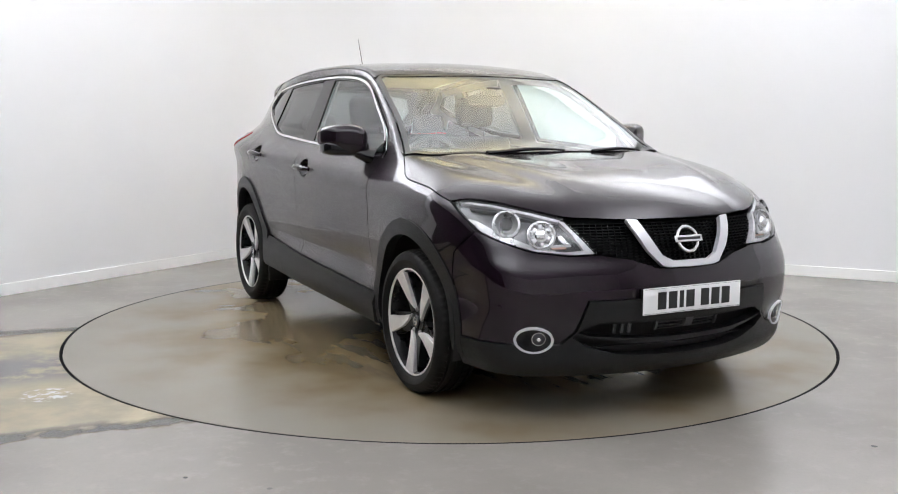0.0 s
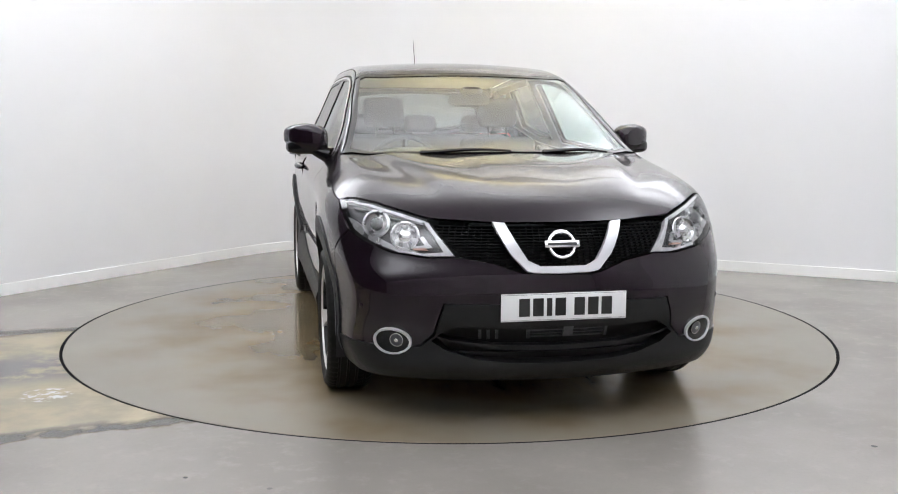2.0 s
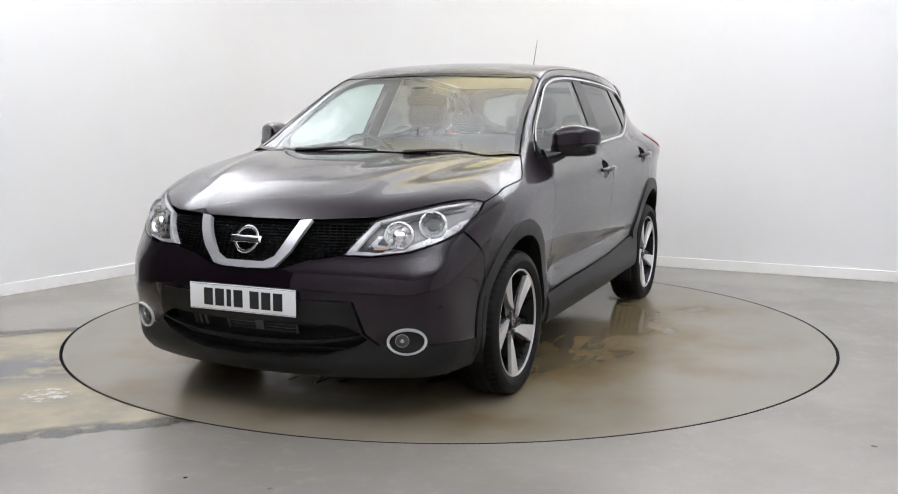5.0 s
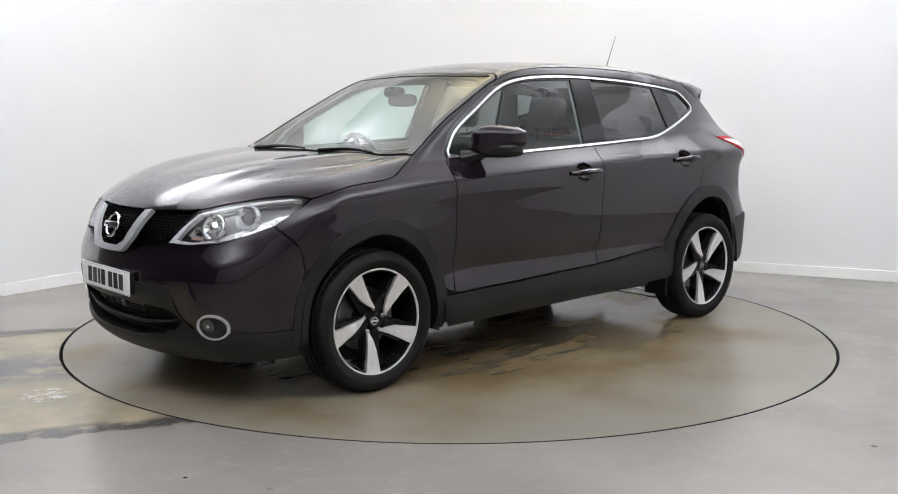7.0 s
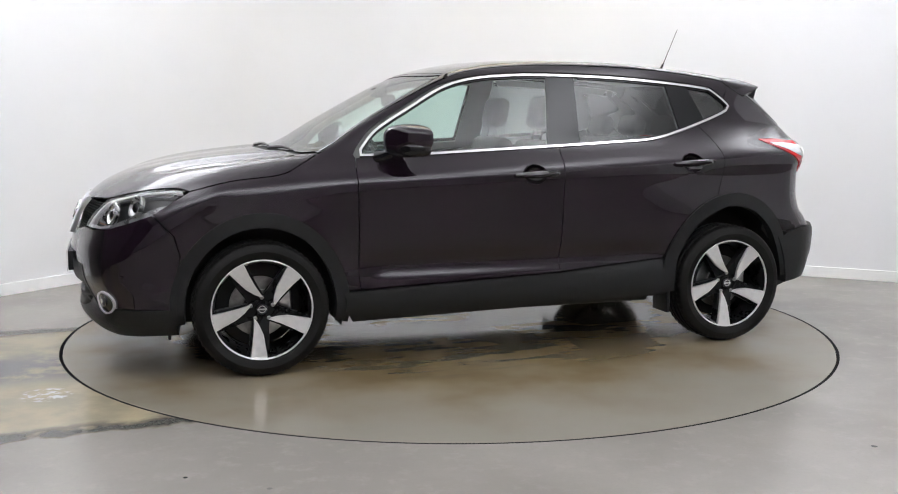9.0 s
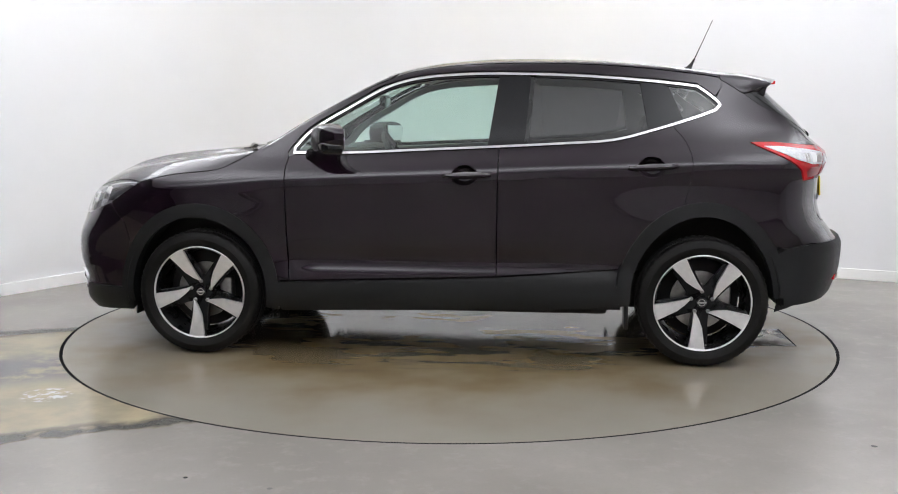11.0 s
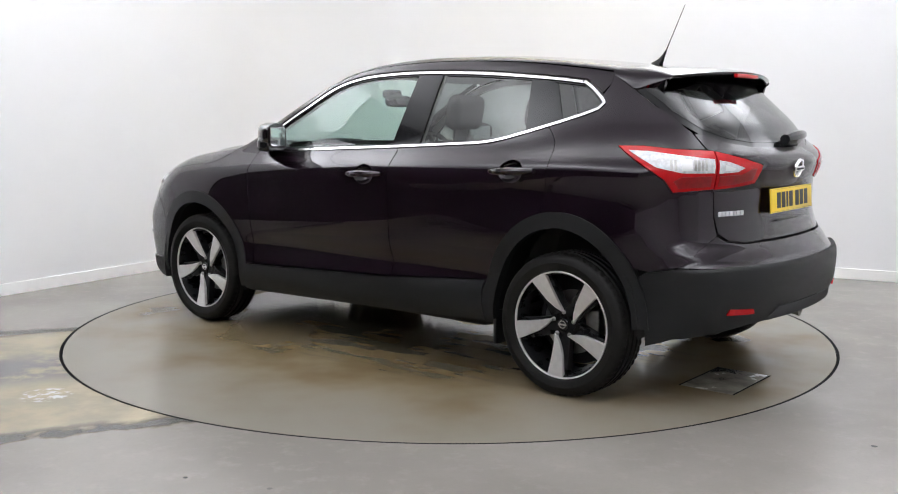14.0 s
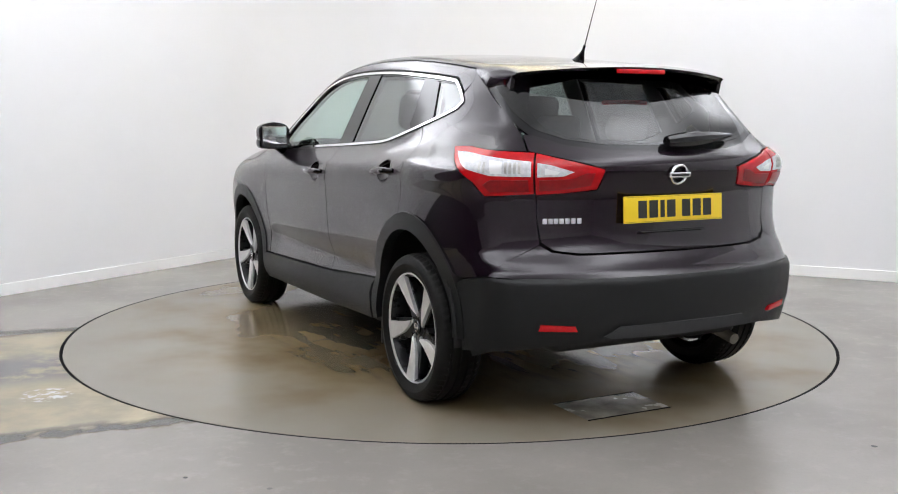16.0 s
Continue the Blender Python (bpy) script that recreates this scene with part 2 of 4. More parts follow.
def sweep(bm, pts, radius, sides=8):
    """A tube of changing radius along points."""
    rings = []
    pts = [Vector(p) for p in pts]
    for i, p in enumerate(pts):
        d = (pts[min(i + 1, len(pts) - 1)] - pts[max(i - 1, 0)]).normalized()
        a = d.orthogonal().normalized() if not rings else (prev - d * prev.dot(d)).normalized()
        prev = a
        b = d.cross(a)
        r = radius[i] if isinstance(radius, (list, tuple)) else radius
        rings.append([bm.verts.new(p + (a * math.cos(t) + b * math.sin(t)) * r) for t in np.linspace(0, math.tau, sides, endpoint=False)])
    for p, q in zip(rings, rings[1:]):
        for i in range(sides):
            j = (i + 1) % sides
            bm.faces.new((p[i], p[j], q[j], q[i]))
    bm.faces.new(rings[0][::-1]), bm.faces.new(rings[-1])
    return bm


# ---- room ----
CORNER = Vector((-1.30, 3.865))
DL, DR = Vector((-0.531, -0.847)), Vector((0.908, -0.420))


def wall_line(r=1.1):
    """The plan of the two white walls, with the rounded corner between them."""
    a, b = CORNER + DL * r, CORNER + DR * r
    pts = [CORNER + DL * 4.65]
    for i in range(17):
        t = i / 16
        pts.append(a * (1 - t) ** 2 + CORNER * 2 * t * (1 - t) + b * t * t)
    pts.append(CORNER + DR * 7.0)
    return pts


def wall_strip(name, line, z0, z1, thick, mat):
    bm = bmesh.new()
    k = len(line)
    out = []
    for i, p in enumerate(line):
        d = (line[min(i + 1, k - 1)] - line[max(i - 1, 0)]).normalized()
        out.append(Vector((-d.y, d.x)) * thick)
    rows = [[bm.verts.new((q.x, q.y, z)) for q, z in ((p, z0), (p, z1), (p + o, z1), (p + o, z0))] for p, o in zip(line, out)]
    for a, b in zip(rows, rows[1:]):
        for i in range(4):
            j = (i + 1) % 4
            bm.faces.new((a[i], b[i], b[j], a[j]))
    bm.faces.new(rows[0]), bm.faces.new(rows[-1][::-1])
    bmesh.ops.recalc_face_normals(bm, faces=bm.faces)
    return link(name, bm, mat)


line = wall_line()
tagged(wall_strip("wall_north", line, -0.05, 3.6, 0.15, WALL), "smooth white painted studio wall with rounded corner", "wall", kind="structure")
inner = []
for i, p in enumerate(line):
    d = (line[min(i + 1, len(line) - 1)] - line[max(i - 1, 0)]).normalized()
    inner.append(p + Vector((d.y, -d.x)) * 0.020)
tagged(wall_strip("baseboard", inner, 0.001, 0.085, 0.0185, BOARD), "white painted skirting board along the wall", "skirting board", kind="structure")
# unseen walls; their tones set what the paintwork reflects, black for the unlit opening
west, east = line[0], line[-1]
back = [east, Vector((5.5, -4.4)), Vector((6.2, -8.6)), Vector((-6.4, -8.6)), Vector((-5.4, -3.6)), west + DL * 0.02]
for i, (nm, mt, say) in enumerate((("wall_east", WALL, "smooth white painted side wall of the studio"), ("wall_hall", HALL, "plain unseen pale wall that closes the hall"),
                                   ("wall_south", HALL, "plain unseen pale wall behind the hall"), ("wall_west", DEEP, "unseen black wall darkening the paint's reflections"),
                                   ("wall_entrance", DEEP, "unseen black wall standing in for the unlit opening"))):
    tagged(wall_strip(nm, [back[i], back[i + 1]], -0.05, 3.6, 0.15, mt), say, "wall", kind="structure")
bm = bmesh.new()
box(bm, (-8, -10, 3.6), (8, 6, 3.7))
tagged(link("ceiling", bm, CEIL, smooth=False), "plain pale studio ceiling", "ceiling", kind="structure")


def floor():
    """The hall floor with a round pit for the turntable."""
    bm = bmesh.new()
    k = 256
    ring = [Vector((math.cos(a), math.sin(a))) for a in np.linspace(0, math.tau, k, endpoint=False)]
    top = [bm.verts.new((p.x * DISC_R, p.y * DISC_R, 0)) for p in ring]
    low = [bm.verts.new((p.x * DISC_R, p.y * DISC_R, -0.06)) for p in ring]
    far = [bm.verts.new((p.x * 14, p.y * 14, 0)) for p in ring]
    for i in range(k):
        j = (i + 1) % k
        bm.faces.new((top[i], far[i], far[j], top[j]))
        bm.faces.new((low[i], top[i], top[j], low[j]))
    return link("floor", bm, FLOOR, smooth=False)


tagged(floor(), "worn grey painted concrete floor with ochre patch", "floor", kind="structure")
bm = lathe(bmesh.new(), [(DISC_R + 0.05, -0.07), (DISC_R + 0.05, -0.06), (0.2, -0.06), (0.2, -0.07)], 128)
tagged(link("pit", bm, EDGE), "dark pit under the turntable", "pit", kind="structure")
bm = lathe(bmesh.new(), [(DISC_R - 0.0155, -0.05), (DISC_R - 0.0155, -0.003), (DISC_R - 0.018, 0.0), (0.01, 0.0)], 256)
turntable = tagged(link("turntable", bm, DISC), "round grey turntable with brown dirt and dark streaks", "turntable")
# black ring standing in for the shade in the joint round the disc
bm = lathe(bmesh.new(), [(DISC_R - 0.015, -0.02), (DISC_R - 0.015, -0.0006), (DISC_R - 0.001, -0.0006), (DISC_R - 0.001, -0.02)], 256, closed=True)
link("edge_seal", bm, EDGE, turntable, "black ring in place of the gap's shade")
bm = box(bmesh.new(), (-1.99, -0.08, 0.0005), (-1.73, 0.36, 0.003), 0.001)
hatch = link("hatch", bm, HATCH, turntable, "dark worn steel hatch plate")
for hx in (-1.995, -1.725):
    link("hatch_joint", box(bmesh.new(), (hx - 0.003, -0.08, 0.0005), (hx + 0.003, 0.36, 0.0035)), EDGE, hatch, smooth=False)


# ---- car body: one smooth implicit form, on which every panel lies ----
def spline(*pairs):
    """A smooth curve through x, y pairs that does not overshoot."""
    p = np.array(sorted(pairs), float)
    x, y = p[:, 0], p[:, 1]
    h, d = np.diff(x), np.diff(y) / np.diff(x)
    m = np.zeros(len(x))
    m[0], m[-1] = d[0], d[-1]
    for i in range(1, len(x) - 1):
        if d[i - 1] * d[i] > 0:
            w1, w2 = 2 * h[i] + h[i - 1], h[i] + 2 * h[i - 1]
            m[i] = (w1 + w2) / (w1 / d[i - 1] + w2 / d[i])

    def f(v):
        v = np.clip(np.asarray(v, float), x[0], x[-1])
        i = np.clip(np.searchsorted(x, v) - 1, 0, len(h) - 1)
        t = (v - x[i]) / h[i]
        return (y[i] * (1 + 2 * t) * (1 - t) ** 2 + m[i] * h[i] * t * (1 - t) ** 2 + y[i + 1] * t * t * (3 - 2 * t) + m[i + 1] * h[i] * t * t * (t - 1))

    return f


def step(a, b, v):
    t = np.clip((v - a) / (b - a), 0, 1)
    return t * t * (3 - 2 * t)


half_width = spline((0.15, 0.78), (0.22, 0.83), (0.27, 0.858), (0.34, 0.874), (0.42, 0.872), (0.51, 0.870), (0.60, 0.876), (0.68, 0.8845), (0.76, 0.889),
                    (0.88, 0.8955), (0.945, 0.901), (0.995, 0.890), (1.05, 0.842), (1.09, 0.808), (1.2, 0.757), (1.35, 0.690), (1.45, 0.643), (1.53, 0.600), (1.6, 0.53))
taper = spline((2.3, 0.22), (1.9, 0.062), (1.6, 0.015), (1.3, 0.006), (0.8, 0.004), (0.0, 0.0), (-0.8, 0.0), (-1.3, 0.008), (-1.6, 0.028), (-1.9, 0.075), (-2.2, 0.17))
roof_taper = spline((1.2, 0.03), (0.8, 0.01), (0.3, 0), (-0.8, 0), (-1.4, 0.045), (-1.8, 0.10))
top_line = spline((2.3, 0.62), (2.2, 0.74), (2.14, 0.835), (2.08, 0.893), (1.98, 0.950), (1.85, 0.992), (1.65, 1.036), (1.45, 1.065), (1.25, 1.085), (1.15, 1.095),
                  (1.05, 1.132), (0.9, 1.220), (0.7, 1.334), (0.5, 1.442), (0.35, 1.508), (0.2, 1.550), (0.0, 1.579), (-0.3, 1.594), (-0.6, 1.592),
                  (-1.0, 1.566), (-1.3, 1.537), (-1.6, 1.49), (-1.9, 1.40))
top_bow = spline((2.2, 0.03), (1.6, 0.06), (1.2, 0.05), (0.9, 0.01), (0.4, 0.04), (0.0, 0.075), (-1.2, 0.08), (-1.8, 0.14))
nose = spline((0.15, 2.04), (0.21, 2.13), (0.27, 2.175), (0.34, 2.17), (0.40, 2.18), (0.46, 2.205), (0.58, 2.21), (0.64, 2.20), (0.70, 2.18), (0.78, 2.165),
              (0.84, 2.135), (0.90, 2.08), (1.0, 1.9))
tail = spline((0.2, -2.0), (0.27, -2.07), (0.35, -2.12), (0.45, -2.15), (0.58, -2.16), (0.622, -2.155), (0.64, -2.13), (0.68, -2.105), (0.74, -2.06), (0.85, -2.035),
              (0.95, -2.035), (1.0, -2.055), (1.06, -2.07), (1.10, -2.055), (1.13, -2.02), (1.16, -1.985), (1.25, -1.91), (1.35, -1.80), (1.45, -1.69), (1.52, -1.58))


def eased(f, w):
    """The same curve with its kinks rounded over a length w."""
    k = np.linspace(-1, 1, 9)
    g = np.exp(-2 * k * k)
    g /= g.sum()
    return lambda v: sum(a * f(np.asarray(v, float) + w * b) for a, b in zip(g, k))


top_line, top_bow, taper = eased(top_line, 0.05), eased(top_bow, 0.15), eased(taper, 0.1)
half_width, nose, tail = eased(half_width, 0.03), eased(nose, 0.045), eased(tail, 0.012)


def side_of(x, z):
    w = z + (0.042 * x + 0.014 * step(0.8, 1.7, x)) * step(0.5, 0.9, z)
    return (half_width(w) - taper(x) - roof_taper(x) * step(1.0, 1.25, z)
            + 0.026 * (np.exp(-((x - 1.31) / 0.34) ** 2) + np.exp(-((x + 1.34) / 0.38) ** 2)) * step(0.97, 0.70, z)
            - 0.026 * np.exp(-((z - 0.515) / 0.062) ** 2) * step(0.95, 0.65, x) * step(-1.1, -0.75, x)
            + 0.024 * np.exp(-((z - 1.1) / 0.11) ** 2) * step(-1.0, -1.5, x))


def top_of(x, y):
    y = np.abs(y)
    c = 0.36 + 0.26 * (2.0 - x)
    ridge = (0.021 * step(c - 0.30, c - 0.01, y) * step(c + 0.085, c - 0.01, y) + 0.008 * np.exp(-((y - c - 0.21) / 0.085) ** 2)) * step(1.04, 1.22, x) * step(2.1, 1.6, x)
    return top_line(x + (0.20 + 0.08 * step(1.05, 1.35, x)) * y * y) - top_bow(x) * y * y + ridge


def soft_max(a, b, k):
    h = np.maximum(k - np.abs(a - b), 0) / k
    return np.maximum(a, b) + h * h * k / 4


def form(p):
    """Negative inside the body, zero on its skin."""
    x, y, z = p[..., 0], np.abs(p[..., 1]), p[..., 2]
    up = step(0.54, 0.92, z)
    ends = soft_max(x - nose(z) + (0.30 + 0.08 * up) * y ** 2 + (0.15 + 0.25 * up) * y ** 6, tail(z) + 0.2 * y ** 2 + 0.215 * y ** 4 - x, 0.02)
    f = soft_max(y - side_of(x, z), ends, 0.085)
    return soft_max(f, (z - top_of(x, y)) * 0.9, 0.03 + 0.04 * step(1.0, 1.3, x))


def slope(p):
    e, g = 0.002, np.zeros_like(p)
    for i in range(3):
        d = np.zeros(3)
        d[i] = e
        g[..., i] = form(p + d) - form(p - d)
    return g / np.maximum(np.linalg.norm(g, axis=-1, keepdims=True), 1e-9)


def hit(o, d, reach=1.6):
    """Where rays from inside leave the skin."""
    s = np.linspace(0, reach, 90)
    v = form(o[:, None] + s[None, :, None] * d[:, None]) > 0
    i = np.maximum(np.argmax(v, axis=1), 1)
    i = np.where(v.any(axis=1), i, 89)
    a, b = s[i - 1], s[i]
    for _ in range(24):
        c = (a + b) / 2
        out = form(o + c[:, None] * d) > 0
        a, b = np.where(out, a, c), np.where(out, c, b)
    return o + a[:, None] * d


def by_side(q):
    """Panel plan x, z; seen from the side."""
    o = np.stack([q[:, 0], 0 * q[:, 0], q[:, 1]], 1)
    return o, np.tile((0.0, 1.0, 0.0), (len(q), 1))


def by_top(q):
    o = np.stack([q[:, 0], q[:, 1], 0 * q[:, 0] + 0.8], 1)
    return o, np.tile((0.0, 0.0, 1.0), (len(q), 1))


def by_turn(cx, way):
    """Panel plan in angle from the car's end (degrees) and height, round an upright axis at cx."""
    def f(q):
        t = np.radians(q[:, 0])
        return np.stack([0 * t + cx, 0 * t, q[:, 1]], 1), np.stack([way * np.cos(t), np.sin(t), 0 * t], 1)
    return f


by_front, by_rear = by_turn(1.2, 1), by_turn(-1.2, -1)
SCALE = {by_side: 1.0, by_top: 1.0, by_front: 60.0, by_rear: 60.0}


def on_side(x, z):
    return hit(*by_side(np.array([[x, z]])))[0]


def rear_angle(x, z):
    p = on_side(x, z)
    return (math.degrees(math.atan2(p[1], -1.2 - p[0])), z)


def front_angle(x, z):
    p = on_side(x, z)
    return (math.degrees(math.atan2(p[1], p[0] - 1.2)), z)


def front_x(a, z):
    return (hit(*by_front(np.array([[a, z]])))[0][0], z)


def curve(pts, n=6):
    """A smooth open line through points."""
    p = [np.array(q, float) for q in pts]
    p = [2 * p[0] - p[1], *p, 2 * p[-1] - p[-2]]
    out = []
    for i in range(1, len(p) - 2):
        for t in np.linspace(0, 1, n, endpoint=False):
            out.append(tuple(0.5 * (2 * p[i] + (p[i + 1] - p[i - 1]) * t + (2 * p[i - 1] - 5 * p[i] + 4 * p[i + 1] - p[i + 2]) * t * t + (3 * p[i] - p[i - 1] - 3 * p[i + 1] + p[i + 2]) * t ** 3)))
    return out + [tuple(pts[-1])]


def arc(cx, cz, rx, rz, a, b, n=24):
    return [(cx + rx * math.cos(radians(t)), cz + rz * math.sin(radians(t))) for t in np.linspace(a, b, n)]


def inset(pts, d, sx=1.0):
    """A closed outline moved inwards by d; sx: units of its first axis in a metre."""
    p = np.array(pts, float) / (sx, 1)
    area = np.sum(p[:, 0] * np.roll(p[:, 1], -1) - p[:, 1] * np.roll(p[:, 0], -1))
    a, b = p - np.roll(p, 1, 0), np.roll(p, -1, 0) - p
    a, b = (v / np.maximum(np.linalg.norm(v, axis=1, keepdims=True), 1e-9) for v in (a, b))
    t = a + b
    t /= np.maximum(np.linalg.norm(t, axis=1, keepdims=True), 1e-9)
    nrm = np.stack([-t[:, 1], t[:, 0]], 1) * (1 if area > 0 else -1)
    k = np.clip(np.sum(nrm * np.stack([-a[:, 1], a[:, 0]], 1) * (1 if area > 0 else -1), axis=1), 0.5, 1)
    return [tuple(v) for v in (p + nrm * (d / k)[:, None]) * (sx, 1)]


def both(pts):
    """A half outline (first coordinate positive) closed by its mirror."""
    return list(pts) + [(-a, b) for a, b in reversed(pts) if abs(a) > 1e-6]


def within(q, loop):
    p = np.array(loop)
    a, b = p, np.roll(p, -1, 0)
    x, y = q[:, 0][:, None], q[:, 1][:, None]
    dy = b[:, 1] - a[:, 1]
    dy = np.where(np.abs(dy) < 1e-12, 1e-12, dy)
    cross = ((a[:, 1] > y) != (b[:, 1] > y)) & (x < (b[:, 0] - a[:, 0]) * (y - a[:, 1]) / dy + a[:, 0])
    return cross.sum(1) % 2 == 1


def sheet(outline, plan, holes=(), grid=0.03, off=0.0, thick=0.014, shape=None):
    """Points, normals and triangles of a panel on the body's skin, with turned-in edges."""
    from mathutils.geometry import delaunay_2d_cdt
    sx = SCALE[plan]
    loops = []
    for lp in (outline, *holes):
        p = np.array(lp, float) / (sx, 1)
        q = []
        for a, b in zip(p, np.roll(p, -1, 0)):
            k = max(1, int(np.linalg.norm(b - a) / grid))
            q += [a + (b - a) * i / k for i in range(k)]
        loops.append(np.array(q))
    lo, hi = loops[0].min(0), loops[0].max(0)
    gx, gz = np.meshgrid(np.arange(lo[0] + grid / 2, hi[0], grid), np.arange(lo[1] + grid / 2, hi[1], grid))
    g = np.stack([gx.ravel(), gz.ravel()], 1)
    ok = within(g, loops[0])
    for lp in loops[1:]:
        ok &= ~within(g, lp)
    edge = np.concatenate(loops)
    g = g[ok]
    if len(g):
        near = np.min(np.linalg.norm(g[:, None] - edge[None], axis=2), axis=1)
        g = g[near > grid * 0.45]
    pts = np.concatenate([edge, g])
    edges, k = [], 0
    for lp in loops:
        edges += [(k + i, k + (i + 1) % len(lp)) for i in range(len(lp))]
        k += len(lp)
    v, _, f, *_ = delaunay_2d_cdt([Vector(p) for p in pts], edges, [], 0, 1e-7)
    v = np.array([tuple(p) for p in v])
    tri = np.array([t for t in f if len(t) == 3])
    c = v[tri].mean(1)
    ok = within(c, loops[0])
    for lp in loops[1:]:
        ok &= ~within(c, lp)
    tri = tri[ok]
    o, d = plan(v * (sx, 1))
    p = hit(o, d)
    nrm = slope(p)
    p = p + nrm * off
    if shape:
        p = p + nrm * shape(v * (sx, 1))[:, None]
    fn = np.cross(p[tri[:, 1]] - p[tri[:, 0]], p[tri[:, 2]] - p[tri[:, 0]])
    flip = np.sum(fn * nrm[tri[:, 0]], axis=1) < 0
    tri[flip] = tri[flip][:, ::-1]
    # turned-in rim along open edges
    seen = {}
    for t in tri:
        for a, b in ((t[0], t[1]), (t[1], t[2]), (t[2], t[0])):
            seen[(a, b)] = 1
    rim = [e for e in seen if (e[1], e[0]) not in seen]
    P, N, T = list(p), list(nrm), [tuple(t) for t in tri]
    if thick:
        for a, b in rim:
            k = len(P)
            w = np.cross(p[b] - p[a], nrm[a])
            w = w / max(np.linalg.norm(w), 1e-9)
            P += [p[a], p[b], p[b] - nrm[b] * thick, p[a] - nrm[a] * thick]
            N += [w] * 4
            T += [(k + 1, k, k + 3), (k + 1, k + 3, k + 2)]
    return np.array(P), np.array(N), np.array(T)


def panel(name, outline, plan, mat, parent, label="", mirror=False, **kw):
    """A body panel, and with mirror its twin on the other side."""
    P, N, T = sheet(outline, plan, **kw)
    made = []
    for s in ((1, -1) if mirror else (1,)):
        me = bpy.data.meshes.new(name)
        f = T if s == 1 else T[:, ::-1]
        me.from_pydata((P * (1, s, 1)).tolist(), [], f.tolist())
        me.polygons.foreach_set("use_smooth", [True] * len(f))
        me.materials.append(mat)
        me.normals_split_custom_set_from_vertices((N * (1, s, 1)).tolist())
        ob = new(name, me)
        ob.parent = parent
        if label:
            ob["label"] = label
        made.append(ob)
    return made


car = tagged(new("car"), "dark plum five-door crossover car parked on the turntable", "car")
GAP = 0.0028

# lines of the side, in x and z
BELT = curve([(0.80, 1.064), (0.478, 1.068), (0.167, 1.083), (-0.286, 1.105), (-0.609, 1.123), (-0.867, 1.142), (-1.091, 1.198), (-1.31, 1.266), (-1.40, 1.30)])
LEAD = curve([(-1.425, 1.33), (-1.41, 1.352), (-1.36, 1.395), (-1.31, 1.428), (-1.285, 1.434), (-1.085, 1.456), (-0.71, 1.484), (-0.37, 1.495), (-0.113, 1.493), (0.132, 1.473), (0.32, 1.423), (0.511, 1.318), (0.706, 1.200), (0.80, 1.10)])
RIDGE = curve([(1.005, 1.083), (0.933, 1.124), (0.732, 1.250), (0.534, 1.354), (0.341, 1.447), (0.15, 1.508), (-0.1, 1.538), (-0.4, 1.547), (-0.7, 1.541), (-1.0, 1.523), (-1.286, 1.492), (-1.43, 1.472)])
DOOR_FRONT = [(0.822, 1.058), (0.831, 1.0), (0.828, 0.82), (0.824, 0.545), (0.818, 0.400)]
DOOR_MID = [(-0.288, 1.102), (-0.283, 0.84), (-0.280, 0.440)]
DOOR_REAR = curve([(-1.175, 1.222), (-1.235, 1.15), (-1.262, 1.06), (-1.255, 0.95), (-1.218, 0.80)])
FRONT_ARCH = arc(1.31, 0.33, 0.428, 0.464, 12, 192, 30)
REAR_ARCH = arc(-1.325, 0.33, 0.425, 0.503, 8, 172, 30)

# doors
HANDLE_F, HANDLE_R = arc(-0.115, 0.966, 0.070, 0.054, 0, 350, 36), arc(-1.06, 1.016, 0.070, 0.054, 0, 350, 36)
dlo = BELT + LEAD
front_door = panel("front_door", inset(DOOR_FRONT + [(-0.280, 0.440), (-0.283, 0.84), (-0.288, 1.102)] + [q for q in BELT[::-1] if -0.27 < q[0] < 0.81], GAP), by_side, PAINT, car, "plum painted front door", True, grid=0.025, holes=[HANDLE_F])
rear_arch_door = [q for q in REAR_ARCH if q[0] > -1.21 and q[1] > 0.50]
rear_door = panel("rear_door", inset([(-0.288, 1.102), (-0.283, 0.84), (-0.280, 0.440), (-0.905, 0.490)] + rear_arch_door + DOOR_REAR[::-1] + [q for q in BELT[::-1] if -1.16 < q[0] < -0.30], GAP), by_side, PAINT, car, "plum painted rear door", True, grid=0.025, holes=[HANDLE_R])
# front wing
HOOD_SIDE = curve([(1.635, 0.910), (1.447, 0.955), (1.211, 0.982), (1.10, 1.03), (1.02, 1.075)])
fa = [q for q in FRONT_ARCH if q[1] > 0.41 and q[0] < 1.70]
panel("front_wing", inset(fa[::-1] + [(1.69, 0.60), (1.715, 0.70), front_x(53.2, 0.800), front_x(58, 0.858)] + HOOD_SIDE + [(0.93, 1.112), (0.84, 1.09)] + DOOR_FRONT + [(0.90, 0.40)], GAP), by_side, PAINT, car, "plum painted front wing", True, grid=0.025)
# roof side and windscreen pillar
panel("roof_side", inset([(0.836, 1.07)] + [(q[0] + 0.012 * (q[0] > 0.3), q[1] + 0.012) for q in LEAD[::-1] if q[0] > -1.40] + [(-1.43, 1.42)] + RIDGE[::-1] + [(0.93, 1.104)], 0.001), by_side, PAINT, car, "plum roof side and windscreen pillar", True, grid=0.025)
